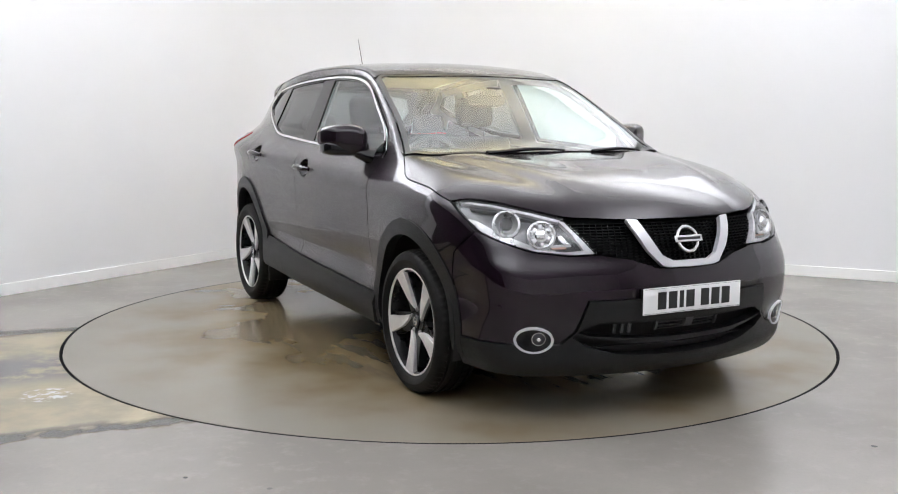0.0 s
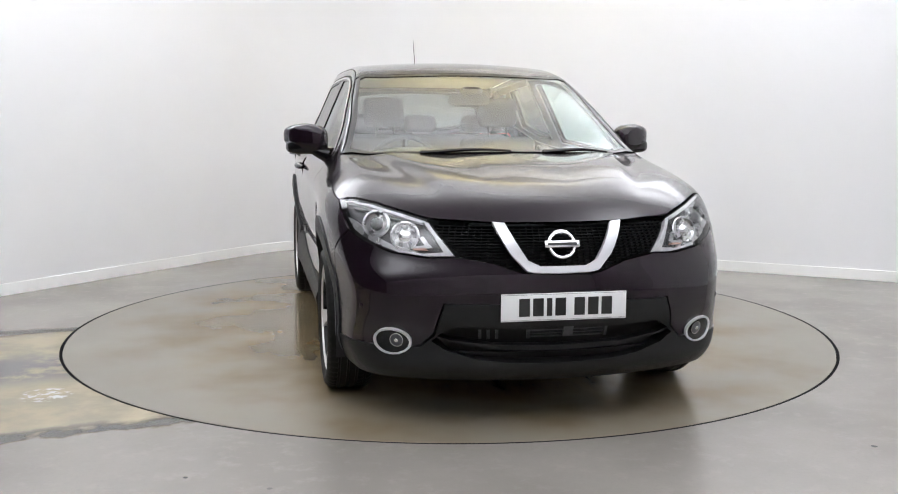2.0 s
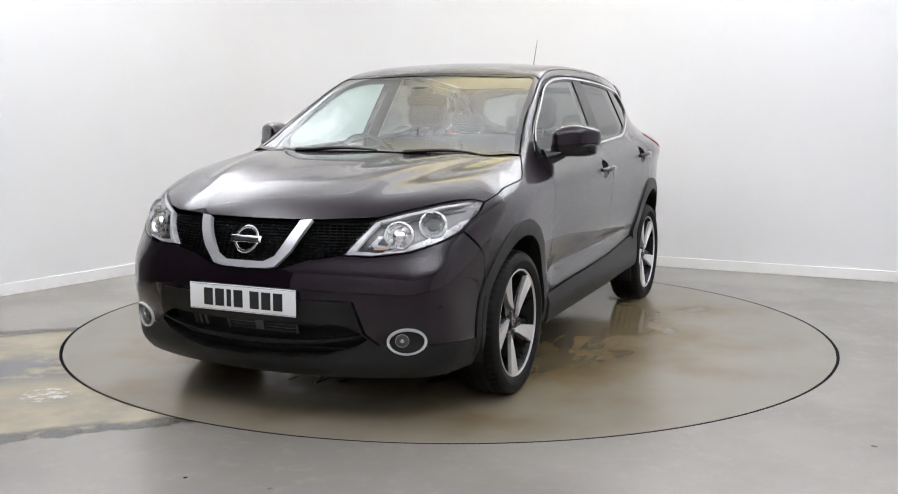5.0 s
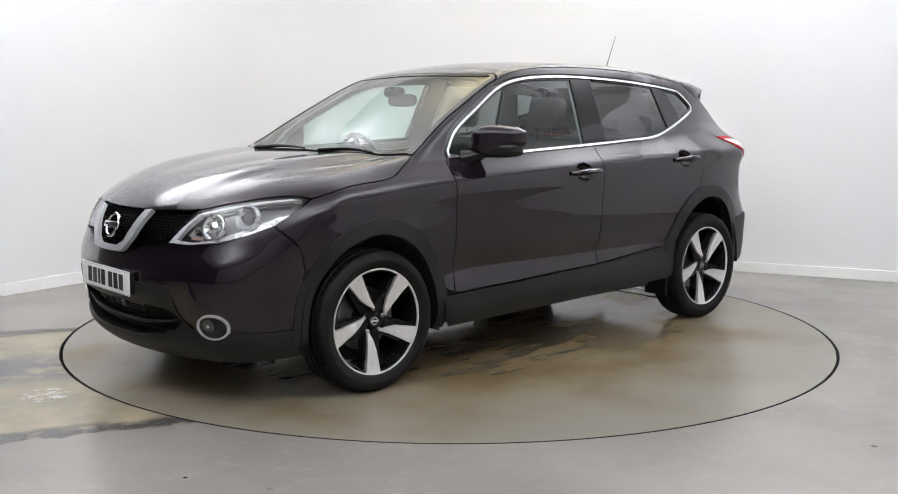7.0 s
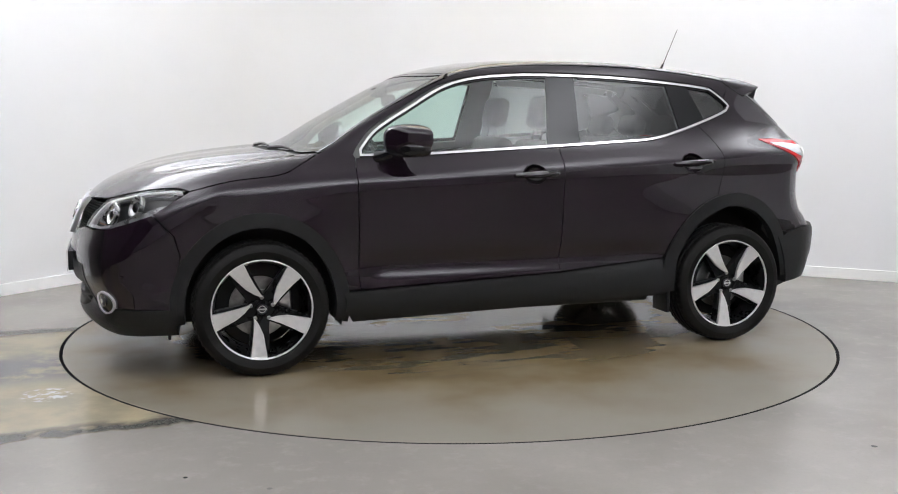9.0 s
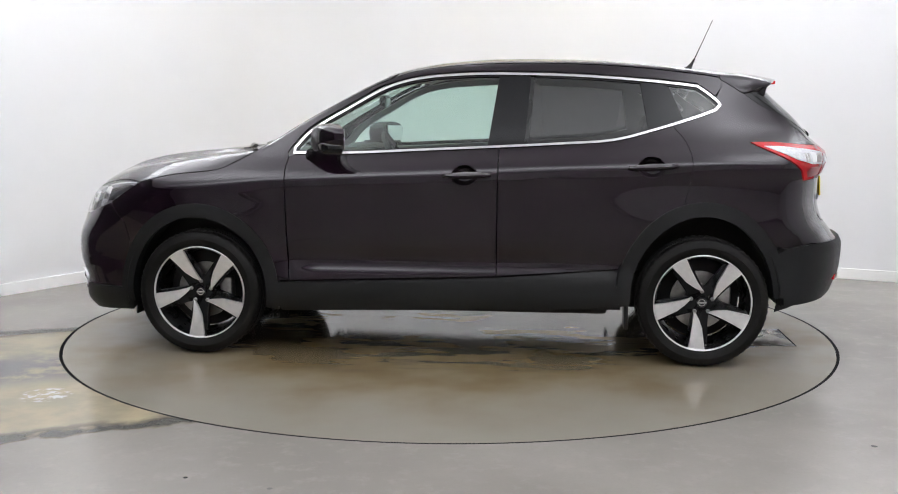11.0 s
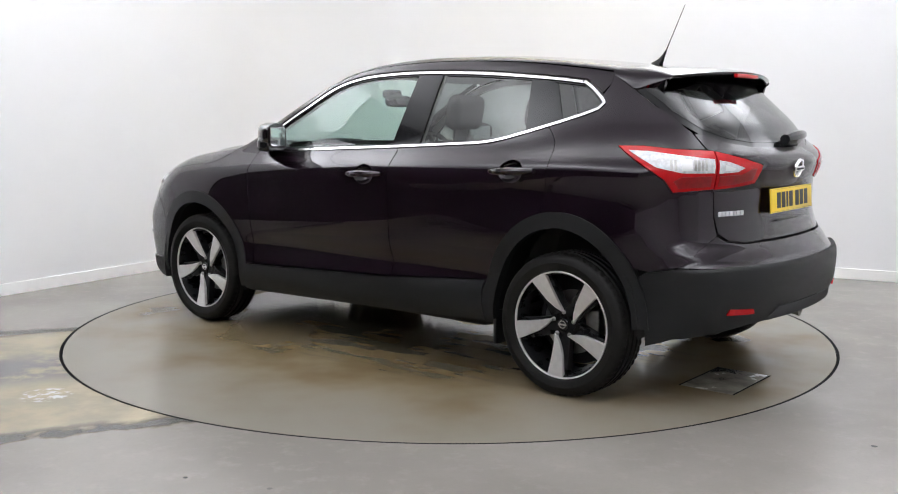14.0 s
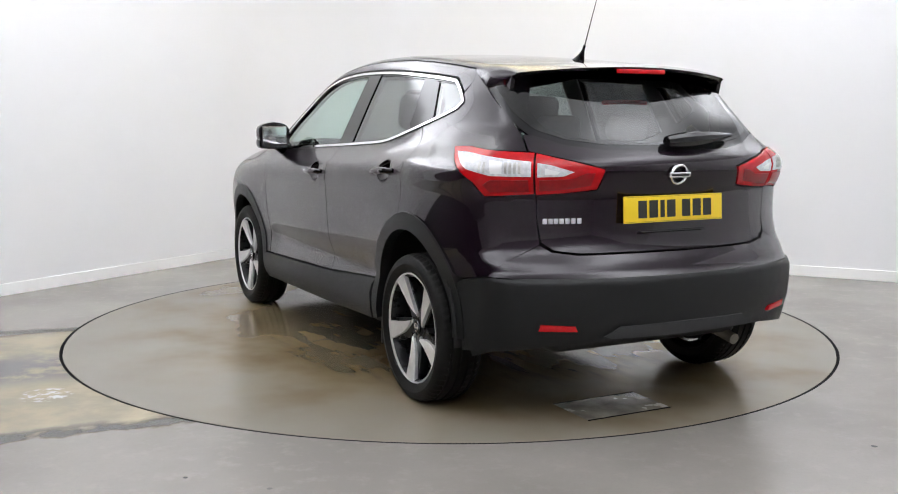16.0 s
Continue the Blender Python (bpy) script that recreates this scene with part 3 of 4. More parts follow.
# window surround, glass and bright trim
front_pane = inset([q for q in BELT if q[0] > -0.245] + [(-0.245, 1.103), (-0.300, 1.494)] + [q for q in LEAD if q[0] > -0.29], 0.020)
rear_pane = inset([q for q in BELT if -1.07 < q[0] < -0.395] + [(-1.072, 1.192), (-1.028, 1.462)] + [q for q in LEAD if -1.02 < q[0] < -0.42] + [(-0.425, 1.494), (-0.395, 1.111)], 0.020)
quarter_pane = inset([(-1.215, 1.236)] + [q for q in BELT if q[0] < -1.22] + [q for q in LEAD if q[0] < -1.13] + [(-1.13, 1.452)], 0.020)
panel("window_surround", inset(dlo, 0.003), by_side, GLOSS, car, "gloss black window surround and pillars", True, holes=[front_pane, rear_pane, quarter_pane], grid=0.03, off=-0.002)
for nm, o, mt in (("front_side_window", front_pane, GLASS), ("rear_side_window", rear_pane, TINT), ("quarter_window", quarter_pane, TINT)):
    for ob in panel(nm, o, by_side, mt, car, "", True, off=-0.007, thick=0, grid=0.05):
        ob.visible_shadow = False
panel("window_trim", dlo, by_side, CHROME, car, "bright chrome window trim", True, holes=[inset(dlo, 0.0120)], off=0.006, thick=0.012, grid=0.02)
# sills and arches
panel("sill_cladding", inset([(0.90, 0.392), (0.815, 0.395), (-0.28, 0.436), (-0.905, 0.486), (-0.90, 0.42), (-0.92, 0.30), (-0.28, 0.272), (0.86, 0.245), (0.90, 0.30)], GAP), by_side, CLAD, car, "black textured sill cladding", True, off=0.006, grid=0.03,
      shape=lambda q: 0.016 * step(0.0, 0.05, np.interp(q[:, 0], (-0.905, -0.28, 0.815), (0.486, 0.436, 0.395)) - q[:, 1]))
front_ring = arc(1.31, 0.33, 0.436, 0.476, -8, 191, 40)
panel("front_arch_cladding", front_ring + arc(1.31, 0.33, 0.368, 0.404, 191, -8, 40), by_side, CLAD, car, "black wheel arch cladding", True, off=0.007, thick=0.05, grid=0.02)
rear_ring = arc(-1.33, 0.33, 0.433, 0.515, -3, 177, 40)
panel("rear_arch_cladding", rear_ring + arc(-1.33, 0.33, 0.362, 0.442, 177, -3, 40), by_side, CLAD, car, "black wheel arch cladding", True, off=0.012, thick=0.05, grid=0.02)
# quarter panel, round the rear corner
ra = [q for q in REAR_ARCH if q[0] < -1.225 and q[1] > 0.61]
quarter = [rear_angle(*q) for q in DOOR_REAR[::-1]] + [rear_angle(-1.30, 1.262), rear_angle(-1.395, 1.297), rear_angle(-1.427, 1.33), rear_angle(-1.412, 1.353), rear_angle(-1.40, 1.366), rear_angle(-1.43, 1.42), rear_angle(-1.43, 1.470)]
quarter += [rear_angle(-1.54, 1.395), rear_angle(-1.64, 1.325), (50, 1.285), (44.5, 1.20), (42, 1.132), (50.5, 1.135), (58, 1.147), (65.5, 1.145), (53.8, 1.003), (51.5, 0.948), (39.75, 0.960), (39.35, 0.84), (38.5, 0.76), (45, 0.70), (50, 0.635), (57, 0.610)]
quarter += [rear_angle(*q) for q in ra[::-1]]
panel("quarter_panel", inset(quarter, 0.0005, 60), by_rear, PAINT, car, "plum painted rear quarter panel", True, grid=0.025)

# bonnet, windscreen, roof: plans in x and y
ridge3 = hit(*by_side(np.array(RIDGE)))
hood3 = hit(*by_side(np.array(HOOD_SIDE)))
hood_edge = [(p[0], p[1]) for p in hood3[::-1]]
nose_edge = [tuple(p[:2]) for p in hit(*by_front(np.array(curve([(60.5, 0.918), (57, 0.924), (50, 0.915), (40, 0.887), (32.6, 0.862), (25, 0.855), (16, 0.848), (0, 0.846)], 3))))]
cowl = curve([(1.215, 0.0), (1.195, 0.3), (1.13, 0.6), (1.045, 0.74)])
half = [(a, b - 0.001) for a, b in hood_edge] + nose_edge
bonnet = panel("bonnet", inset(half + [(a, -b) for a, b in reversed(half[:-1])] + [(a, -b) for a, b in cowl[::-1]] + cowl[1:], 0.0012), by_top, PAINT, car, "plum painted bonnet with raised creases", grid=0.022)
glass_side = [(p[0], p[1] - 0.006) for p in ridge3 if p[0] > 0.285]
header = curve([(0.27, 0.57), (0.315, 0.45), (0.345, 0.25), (0.355, 0.0)])
base = curve([(1.155, 0.0), (1.14, 0.3), (1.085, 0.58), (1.015, 0.72)])
hs = base + glass_side + header[:-1]
screen_outline = hs + [(header[-1])] + [(a, -b) for a, b in reversed(hs) if b > 1e-6]
panel("windscreen_frit", screen_outline, by_top, GLOSS, car, "black printed windscreen border", holes=[inset(screen_outline, 0.028)], off=-0.001, thick=0.01, grid=0.03)
for ob in panel("windscreen", inset(screen_outline, 0.022), by_top, GLASS, car, "clear green-tinted windscreen", off=-0.004, thick=0, grid=0.04):
    ob.visible_shadow = False
roof_side = [(p[0], p[1] - 0.001) for p in ridge3 if p[0] <= 0.285]
rear_edge = curve([(-1.44, 0.56), (-1.49, 0.4), (-1.52, 0.2), (-1.525, 0.0)])
hr = header[::-1] + roof_side + rear_edge
panel("roof", inset(hr + [(a, -b) for a, b in reversed(hr[1:-1])], GAP), by_top, PAINT, car, "plum painted roof", grid=0.03)
cw = cowl + [(1.02, 0.735)] + base[::-1]
panel("scuttle", cw + [(a, -b) for a, b in reversed(cw) if b > 1e-6], by_top, CLAD, car, "black plastic scuttle panel", off=-0.012, grid=0.03)

# nose: plans in angle and height
HEAD = [(24.4, 0.716), (28, 0.785), (32.6, 0.856), (40, 0.882), (50, 0.910), (57, 0.920), (62, 0.912), (58, 0.86), (53, 0.800), (47, 0.765), (39.5, 0.727), (31, 0.712)]
GRILLE = [(0, 0.842), (16, 0.844), (25, 0.852), (32.2, 0.862), (28, 0.785), (24, 0.722), (16, 0.695), (9.4, 0.655), (0, 0.648)]
INTAKE = [(0, 0.528), (25.5, 0.528), (27.5, 0.47), (28, 0.43), (30.8, 0.37), (28, 0.33), (22, 0.298), (16, 0.279), (0, 0.272)]
bumper = [(0, 0.645), (9.4, 0.651), (16, 0.690), (24, 0.712), (31, 0.706), (39.5, 0.722), (47, 0.760), (53, 0.796), front_angle(1.717, 0.70), front_angle(1.692, 0.60), front_angle(1.71, 0.52), (58, 0.345), (47, 0.348), (33, 0.348), (29.5, 0.40), (26.8, 0.532), (0, 0.532)]
panel("front_bumper", inset(both(bumper), 0.001, 60), by_front, PAINT, car, "plum painted front bumper", grid=0.02)
lower = [(0, 0.530), (26.4, 0.530), (29.0, 0.40), (32.6, 0.345), (47, 0.345), (58, 0.342), front_angle(1.72, 0.30), front_angle(1.70, 0.215), (40, 0.205), (20, 0.200), (0, 0.200)]
mouth = [(0, 0.435), (24, 0.437), (28, 0.405), (30, 0.372), (27, 0.335), (20, 0.300), (13, 0.285), (0, 0.280)]
panel("front_lower_cladding", inset(both(lower), 0.001, 60), by_front, CLAD, car, "black textured lower bumper", holes=[both(mouth)], off=0.004, thick=0.08, grid=0.02)
panel("intake", both([(0, 0.47), (34, 0.47), (35, 0.235), (0, 0.235)]), by_front, DARK, car, "dark cooling intake", off=-0.07, thick=0, grid=0.04)
panel("intake_bar", both([(0, 0.352), (16, 0.356), (26, 0.376), (29, 0.392), (28, 0.374), (16, 0.338), (0, 0.332)]), by_front, CLAD, car, "black intake cross bar", off=-0.004, thick=0.04, grid=0.02)
for z in (0.315, 0.405, 0.422):
    panel("intake_slat", both([(0, z), (24, z + 0.004), (24, z + 0.010), (0, z + 0.006)]), by_front, CLAD, car, "", off=-0.03, thick=0.02, grid=0.03)
for z in (0.372, 0.384, 0.396, 0.408, 0.420):
    panel("intercooler_fin", [(-7, z), (12, z), (12, z + 0.004), (-7, z + 0.004)], by_front, FIN, car, "grey intercooler fin", off=-0.040, thick=0.012, grid=0.03)
for a in (-7.4, 12.4, -15.0, -17.0, -19.0):
    panel("intercooler_clip", [(a - 0.35, 0.370), (a + 0.35, 0.370), (a + 0.35, 0.426), (a - 0.35, 0.426)], by_front, FIN, car, "grey intercooler clip", off=-0.034, thick=0.012, grid=0.03)
panel("distance_sensor", [(1.2, 0.378), (3.6, 0.378), (3.6, 0.424), (1.2, 0.424)], by_front, FIN, car, "grey square distance sensor", off=-0.026, thick=0.02, grid=0.02)
panel("grille_recess", both(GRILLE), by_front, DARK, car, "dark recess behind the grille", off=-0.05, thick=0, grid=0.03)
VEE = [(13.7, 0.838), (16.9, 0.842), (12.2, 0.72), (8.6, 0.657), (6.5, 0.650), (0, 0.648), (0, 0.677), (5.4, 0.677), (8.2, 0.70)]
panel("grille_vee", inset(VEE[:6] + [(-a, b) for a, b in VEE[4::-1]] + [(-a, b) for a, b in VEE[8:6:-1]] + VEE[6:], 0.001, 60), by_front, SATIN, car, "satin chrome V-shaped grille trim", off=0.018, thick=0.022, grid=0.012)


def grille_mesh():
    """Slats and struts of the grille, each on the nose."""
    z = 0.668
    while z < 0.845:
        lim = 0.0
        for t in np.arange(0, 33, 0.25):
            if within(np.array([[t, z], [t, z + 0.004]]), both(GRILLE)).all():
                lim = t
        if lim > 2:
            panel("grille_slat", both([(0, z), (lim, z), (lim, z + 0.004), (0, z + 0.004)]), by_front, MESH, car, "", off=-0.024, thick=0.015, grid=0.03)
        z += 0.0125
    for t in np.arange(-30.4, 31, 1.6):
        zs = [z for z in np.arange(0.65, 0.86, 0.004) if within(np.array([[t, z]]), both(GRILLE)).all()]
        if len(zs) > 4:
            panel("grille_strut", [(t - 0.12, zs[0]), (t + 0.12, zs[0]), (t + 0.12, zs[-1]), (t - 0.12, zs[-1])], by_front, MESH, car, "", off=-0.026, thick=0.015, grid=0.03)


grille_mesh()


def place_on(plan, a, z, off=0.0):
    """A pose on the skin: z axis out, y axis up."""
    o, d = plan(np.array([[a, z]]))
    p = hit(o, d)
    n = Vector(slope(p)[0])
    up = (Vector((0, 0, 1)) - n * n.z).normalized()
    x = up.cross(n)
    m = Matrix((x, up, n)).transposed().to_4x4()
    m.translation = Vector(p[0]) + n * off
    return m


# headlamps
for s in (1, -1):
    flip = Matrix.Diagonal((1, s, 1, 1))
    o = [(a * s, z) for a, z in HEAD]
    def on_lamp(pts):
        return [(a * s, z) for a, z in pts]
    lamp_back = panel("headlamp", inset(o, 0.004, 60), by_front, SHADE, car, "clear headlamp with two lenses", off=-0.045, thick=0, grid=0.03)[0]
    for k, (t, z, r) in enumerate(((46.5, 0.842, 0.044), (37.7, 0.800, 0.046))):
        m = place_on(by_front, t * s, z, -0.034)
        out = (m.col[2].to_3d() + Vector((0.7, 0, 0))).normalized()
        up = (Vector((0, 0, 1)) - out * out.z).normalized()
        m = Matrix.Translation(m.translation) @ Matrix((up.cross(out), up, out)).transposed().to_4x4()
        part("reflector_bowl", lathe(bmesh.new(), [(r + 0.014, 0.002), (r + 0.015, 0.016), (r + 0.004, 0.021), (r * 0.86, 0.008), (r * 0.62, 0.0)], 32, m), CHROME if k else BEZEL, lamp_back)
        part("light_ring", lathe(bmesh.new(), [(r + 0.012, 0.018), (r + 0.013, 0.025), (r + 0.006, 0.026), (r + 0.008, 0.018)], 32, m, True), BEZEL, lamp_back)
        part("lens", lathe(bmesh.new(), [(r * 0.62, 0.0), (r * 0.60, 0.018), (r * 0.4, 0.027), (0.004, 0.030)], 32, m), GLOSS if k == 0 else CHROME, lamp_back)
        if k:
            for a in (35, 95, 155, 215, 275, 335):
                part("facet", box(bmesh.new(), (r * 0.60, -0.009, 0.004), (r * 1.0, 0.009, 0.014), 0.003, m @ pose(0, 0, 0, 0, 0, a)), BEZEL, lamp_back)
    panel("bezel", on_lamp([(33.4, 0.846), (40, 0.874), (50, 0.902), (58, 0.911), (57, 0.896), (50, 0.890), (41, 0.862), (35, 0.838)]), by_front, SHADE, lamp_back, "", off=-0.026, thick=0.02, grid=0.02)
    panel("bezel", on_lamp([(33, 0.722), (39.5, 0.736), (47, 0.772), (53, 0.808), (57, 0.853), (54, 0.846), (47, 0.800), (40, 0.757), (34, 0.736)]), by_front, BEZEL, lamp_back, "", off=-0.026, thick=0.02, grid=0.02)
    panel("light_blade", on_lamp([(25, 0.719), (28.4, 0.782), (32.4, 0.848), (33.6, 0.850), (30.4, 0.798), (27.6, 0.733), (32, 0.726), (39, 0.738), (38.6, 0.730), (31, 0.716)]), by_front, BLADE, lamp_back, "white boomerang light blade", off=-0.010, thick=0.025, grid=0.015)
    panel("light_blade", on_lamp([(33.2, 0.853), (40, 0.879), (50, 0.907), (57, 0.916), (60, 0.911), (57, 0.909), (50, 0.899), (41, 0.872), (34, 0.846)]), by_front, BLADE, lamp_back, "", off=-0.010, thick=0.025, grid=0.015)
    panel("light_blade", on_lamp([(30.4, 0.752), (32.8, 0.796), (34.0, 0.796), (32.2, 0.760), (36.0, 0.753), (35.6, 0.745)]), by_front, BEZEL, lamp_back, "", off=-0.018, thick=0.02, grid=0.015)
    panel("indicator", on_lamp([(31.4, 0.741), (32.2, 0.756), (35.6, 0.750), (34.6, 0.739)]), by_front, ORANGE, lamp_back, "amber indicator bulb", off=-0.02, thick=0.02, grid=0.015)
    for ob in panel("cover", inset(o, 0.002, 60), by_front, LENS, lamp_back, "", off=0.001, thick=0.0, grid=0.03):
        ob.visible_shadow = False
    m = place_on(by_front, 46 * s, 0.50, 0.001)
    part("parking_sensor", lathe(bmesh.new(), [(0.011, 0.0), (0.011, 0.0012), (0.009, 0.002)], 20, m), PAINT, car)
    # fog lamp
    fa0 = 38.6
    oval = arc(fa0, 0.367, 4.3, 0.057, 0, 352.5, 48)
    eye = arc(fa0, 0.367, 3.75, 0.0495, 0, 352.5, 48)
    ring = panel("fog_lamp", [(a * s, z) for a, z in oval], by_front, SATIN, car, "oval fog lamp with chrome ring", holes=[[(a * s, z) for a, z in eye]], off=0.011, thick=0.03, grid=0.012)[0]
    panel("fog_housing", [(a * s, z) for a, z in arc(fa0, 0.367, 4.0, 0.053, 0, 352.5, 40)], by_front, GLOSS, ring, off=0.005, thick=0.0, grid=0.02)
    m = place_on(by_front, (fa0 - 1.0) * s, 0.374, 0.007)
    part("lens", lathe(bmesh.new(), [(0.025, 0.0), (0.025, 0.003), (0.016, 0.007), (0.004, 0.009)], 24, m), SHADE, ring)
    part("bulb", lathe(bmesh.new(), [(0.009, 0.006), (0.008, 0.0095), (0.004, 0.011)], 16, m), CHROME, ring)
    part("lens_rim", lathe(bmesh.new(), [(0.029, 0.0), (0.029, 0.004), (0.026, 0.004), (0.026, 0.0)], 24, m, True), CHROME, ring)

# ---- tail: plans in angle and height round the rear axis ----
REAR_GLASS = both([(0, 1.142), (21.5, 1.146), (33, 1.168), (41, 1.205), (49.6, 1.288), (52.2, 1.325), (58.5, 1.392), (57, 1.452), (30, 1.468), (0, 1.472)])
gate = both([(0, 0.722), (29, 0.722), (35, 0.735), (38.2, 0.77), (39.2, 0.84), (39.6, 0.955), (33, 0.962), (24.2, 0.978), (22.2, 1.062), (30, 1.092), (41.6, 1.130), (44.2, 1.20), (41, 1.197), (33, 1.160), (21.5, 1.138), (0, 1.134)])
panel("tailgate", inset(gate, GAP, 60), by_rear, PAINT, car, "plum painted tailgate", grid=0.022)
panel("rear_window_border", inset(REAR_GLASS, -0.018, 60), by_rear, GLOSS, car, "black rear window border", holes=[both([(0, 1.165), (21, 1.170), (31, 1.190), (38, 1.222), (44, 1.30), (45, 1.40), (28, 1.442), (0, 1.445)])], off=-0.003, thick=0.012, grid=0.03)
for ob in panel("rear_window", inset(REAR_GLASS, 0.012, 60), by_rear, REAR_TINT, car, "dark privacy rear window", off=-0.001, thick=0, grid=0.04):
    ob.visible_shadow = False
panel("rear_bumper", inset(both([(0, 0.716), (29, 0.716), (35.5, 0.729), (38.5, 0.757), (45, 0.70), (50, 0.635), (30, 0.630), (0, 0.629)]), 0.0004, 60), by_rear, PAINT, car, "plum painted rear bumper", grid=0.02)
rb = [(0, 0.625), (30, 0.626), (50, 0.630), (57, 0.605), rear_angle(-1.71, 0.585), rear_angle(-1.735, 0.45), rear_angle(-1.745, 0.31), (50, 0.325), (40, 0.348), (30, 0.370), (20, 0.380), (0, 0.380)]
panel("rear_cladding", inset(both(rb), 0.001, 60), by_rear, CLAD, car, "black textured rear bumper cladding", off=0.005, thick=0.06, grid=0.022,
      shape=lambda q: 0.010 * step(0.44, 0.46, q[:, 1]) * step(45, 40, np.abs(q[:, 0])) + 0.006 * step(0.36, 0.37, q[:, 1]) * step(0.43, 0.42, q[:, 1]) * step(24, 22, np.abs(q[:, 0])))
panel("valance", both([(0, 0.438), (19, 0.435), (23, 0.398), (21, 0.386), (0, 0.384)]), by_rear, DASH, car, "dark grey rear valance insert", off=0.013, thick=0.02, grid=0.03)
RED_OUT = [(65.3, 1.143), (58, 1.145), (50.5, 1.133), (41, 1.126), (39.95, 1.125), (39.95, 0.962), (51.3, 0.951), (53.6, 1.006)]
RED_IN = [(39.75, 1.124), (30, 1.090), (22.4, 1.061), (24.4, 0.980), (33, 0.965), (39.75, 0.959)]
for s in (1, -1):
    def fl(pts):
        return [(a * s, z) for a, z in pts]
    tl = panel("tail_lamp", inset(fl(RED_OUT), 0.002, 60), by_rear, RED, car, "red and clear wraparound tail lamp", off=0.004, thick=0.03, grid=0.02)[0]
    panel("clear_lens", fl([(62, 1.122), (57, 1.120), (49, 1.104), (40.6, 1.090), (40.6, 1.034), (49.5, 1.036), (55.5, 1.058)]), by_rear, WHITE_LENS, tl, "clear lamp lens", off=0.0065, thick=0.01, grid=0.02)
    panel("bulb_cover", fl([(50.0, 1.094), (47.0, 1.088), (47.0, 1.045), (49.5, 1.045)]), by_rear, PLATE_W, tl, "", off=0.0085, thick=0.01, grid=0.02)
    for a in (43.2, 44.2, 45.2, 46.2, 51.0, 52.0):
        panel("lens_rib", fl([(a - 0.28, 1.046), (a - 0.28, 1.086), (a + 0.28, 1.086), (a + 0.28, 1.046)]), by_rear, RIBS, tl, "", off=0.0085, thick=0.01, grid=0.02)
    ti = panel("tail_lamp", inset(fl(RED_IN), 0.002, 60), by_rear, RED, car, "red and clear inner tail lamp", off=0.004, thick=0.03, grid=0.02)[0]
    panel("clear_lens", fl([(39.2, 1.085), (36, 1.077), (30.5, 1.052), (33, 1.036), (39.2, 1.032)]), by_rear, WHITE_LENS, ti, "clear lamp lens", off=0.0065, thick=0.01, grid=0.02)
    panel("reversing_bulb", fl([(37.5, 1.066), (34, 1.052), (34.5, 1.044), (37.5, 1.042)]), by_rear, PLATE_W, ti, "", off=0.0085, thick=0.01, grid=0.02)
    panel("light_guide", fl([(49.6, 1.020), (41.2, 1.020), (41.2, 0.976), (50.0, 0.970), (51.4, 1.000)]), by_rear, DEEP_RED, tl, "deep red lamp chamber", off=0.0065, thick=0.01, grid=0.02)
    panel("light_guide", fl([(38.8, 1.020), (31, 1.024), (27.5, 1.046), (25.2, 1.046), (26.2, 0.998), (33, 0.982), (38.8, 0.976)]), by_rear, DEEP_RED, ti, "deep red lamp chamber", off=0.0065, thick=0.01, grid=0.02)
    panel("tail_trim", fl([(22, 1.145), (44, 1.150), (66, 1.158), (66, 0.95), (22, 0.95)]), by_rear, DASH, car, "dark inner tail trim", off=-0.036, thick=0, grid=0.03)
    panel("rear_reflector", fl([(29.5, 0.425), (38, 0.430), (37.5, 0.456), (30, 0.446)]), by_rear, RED, car, "small red rear reflector", off=0.017, thick=0.02, grid=0.02)


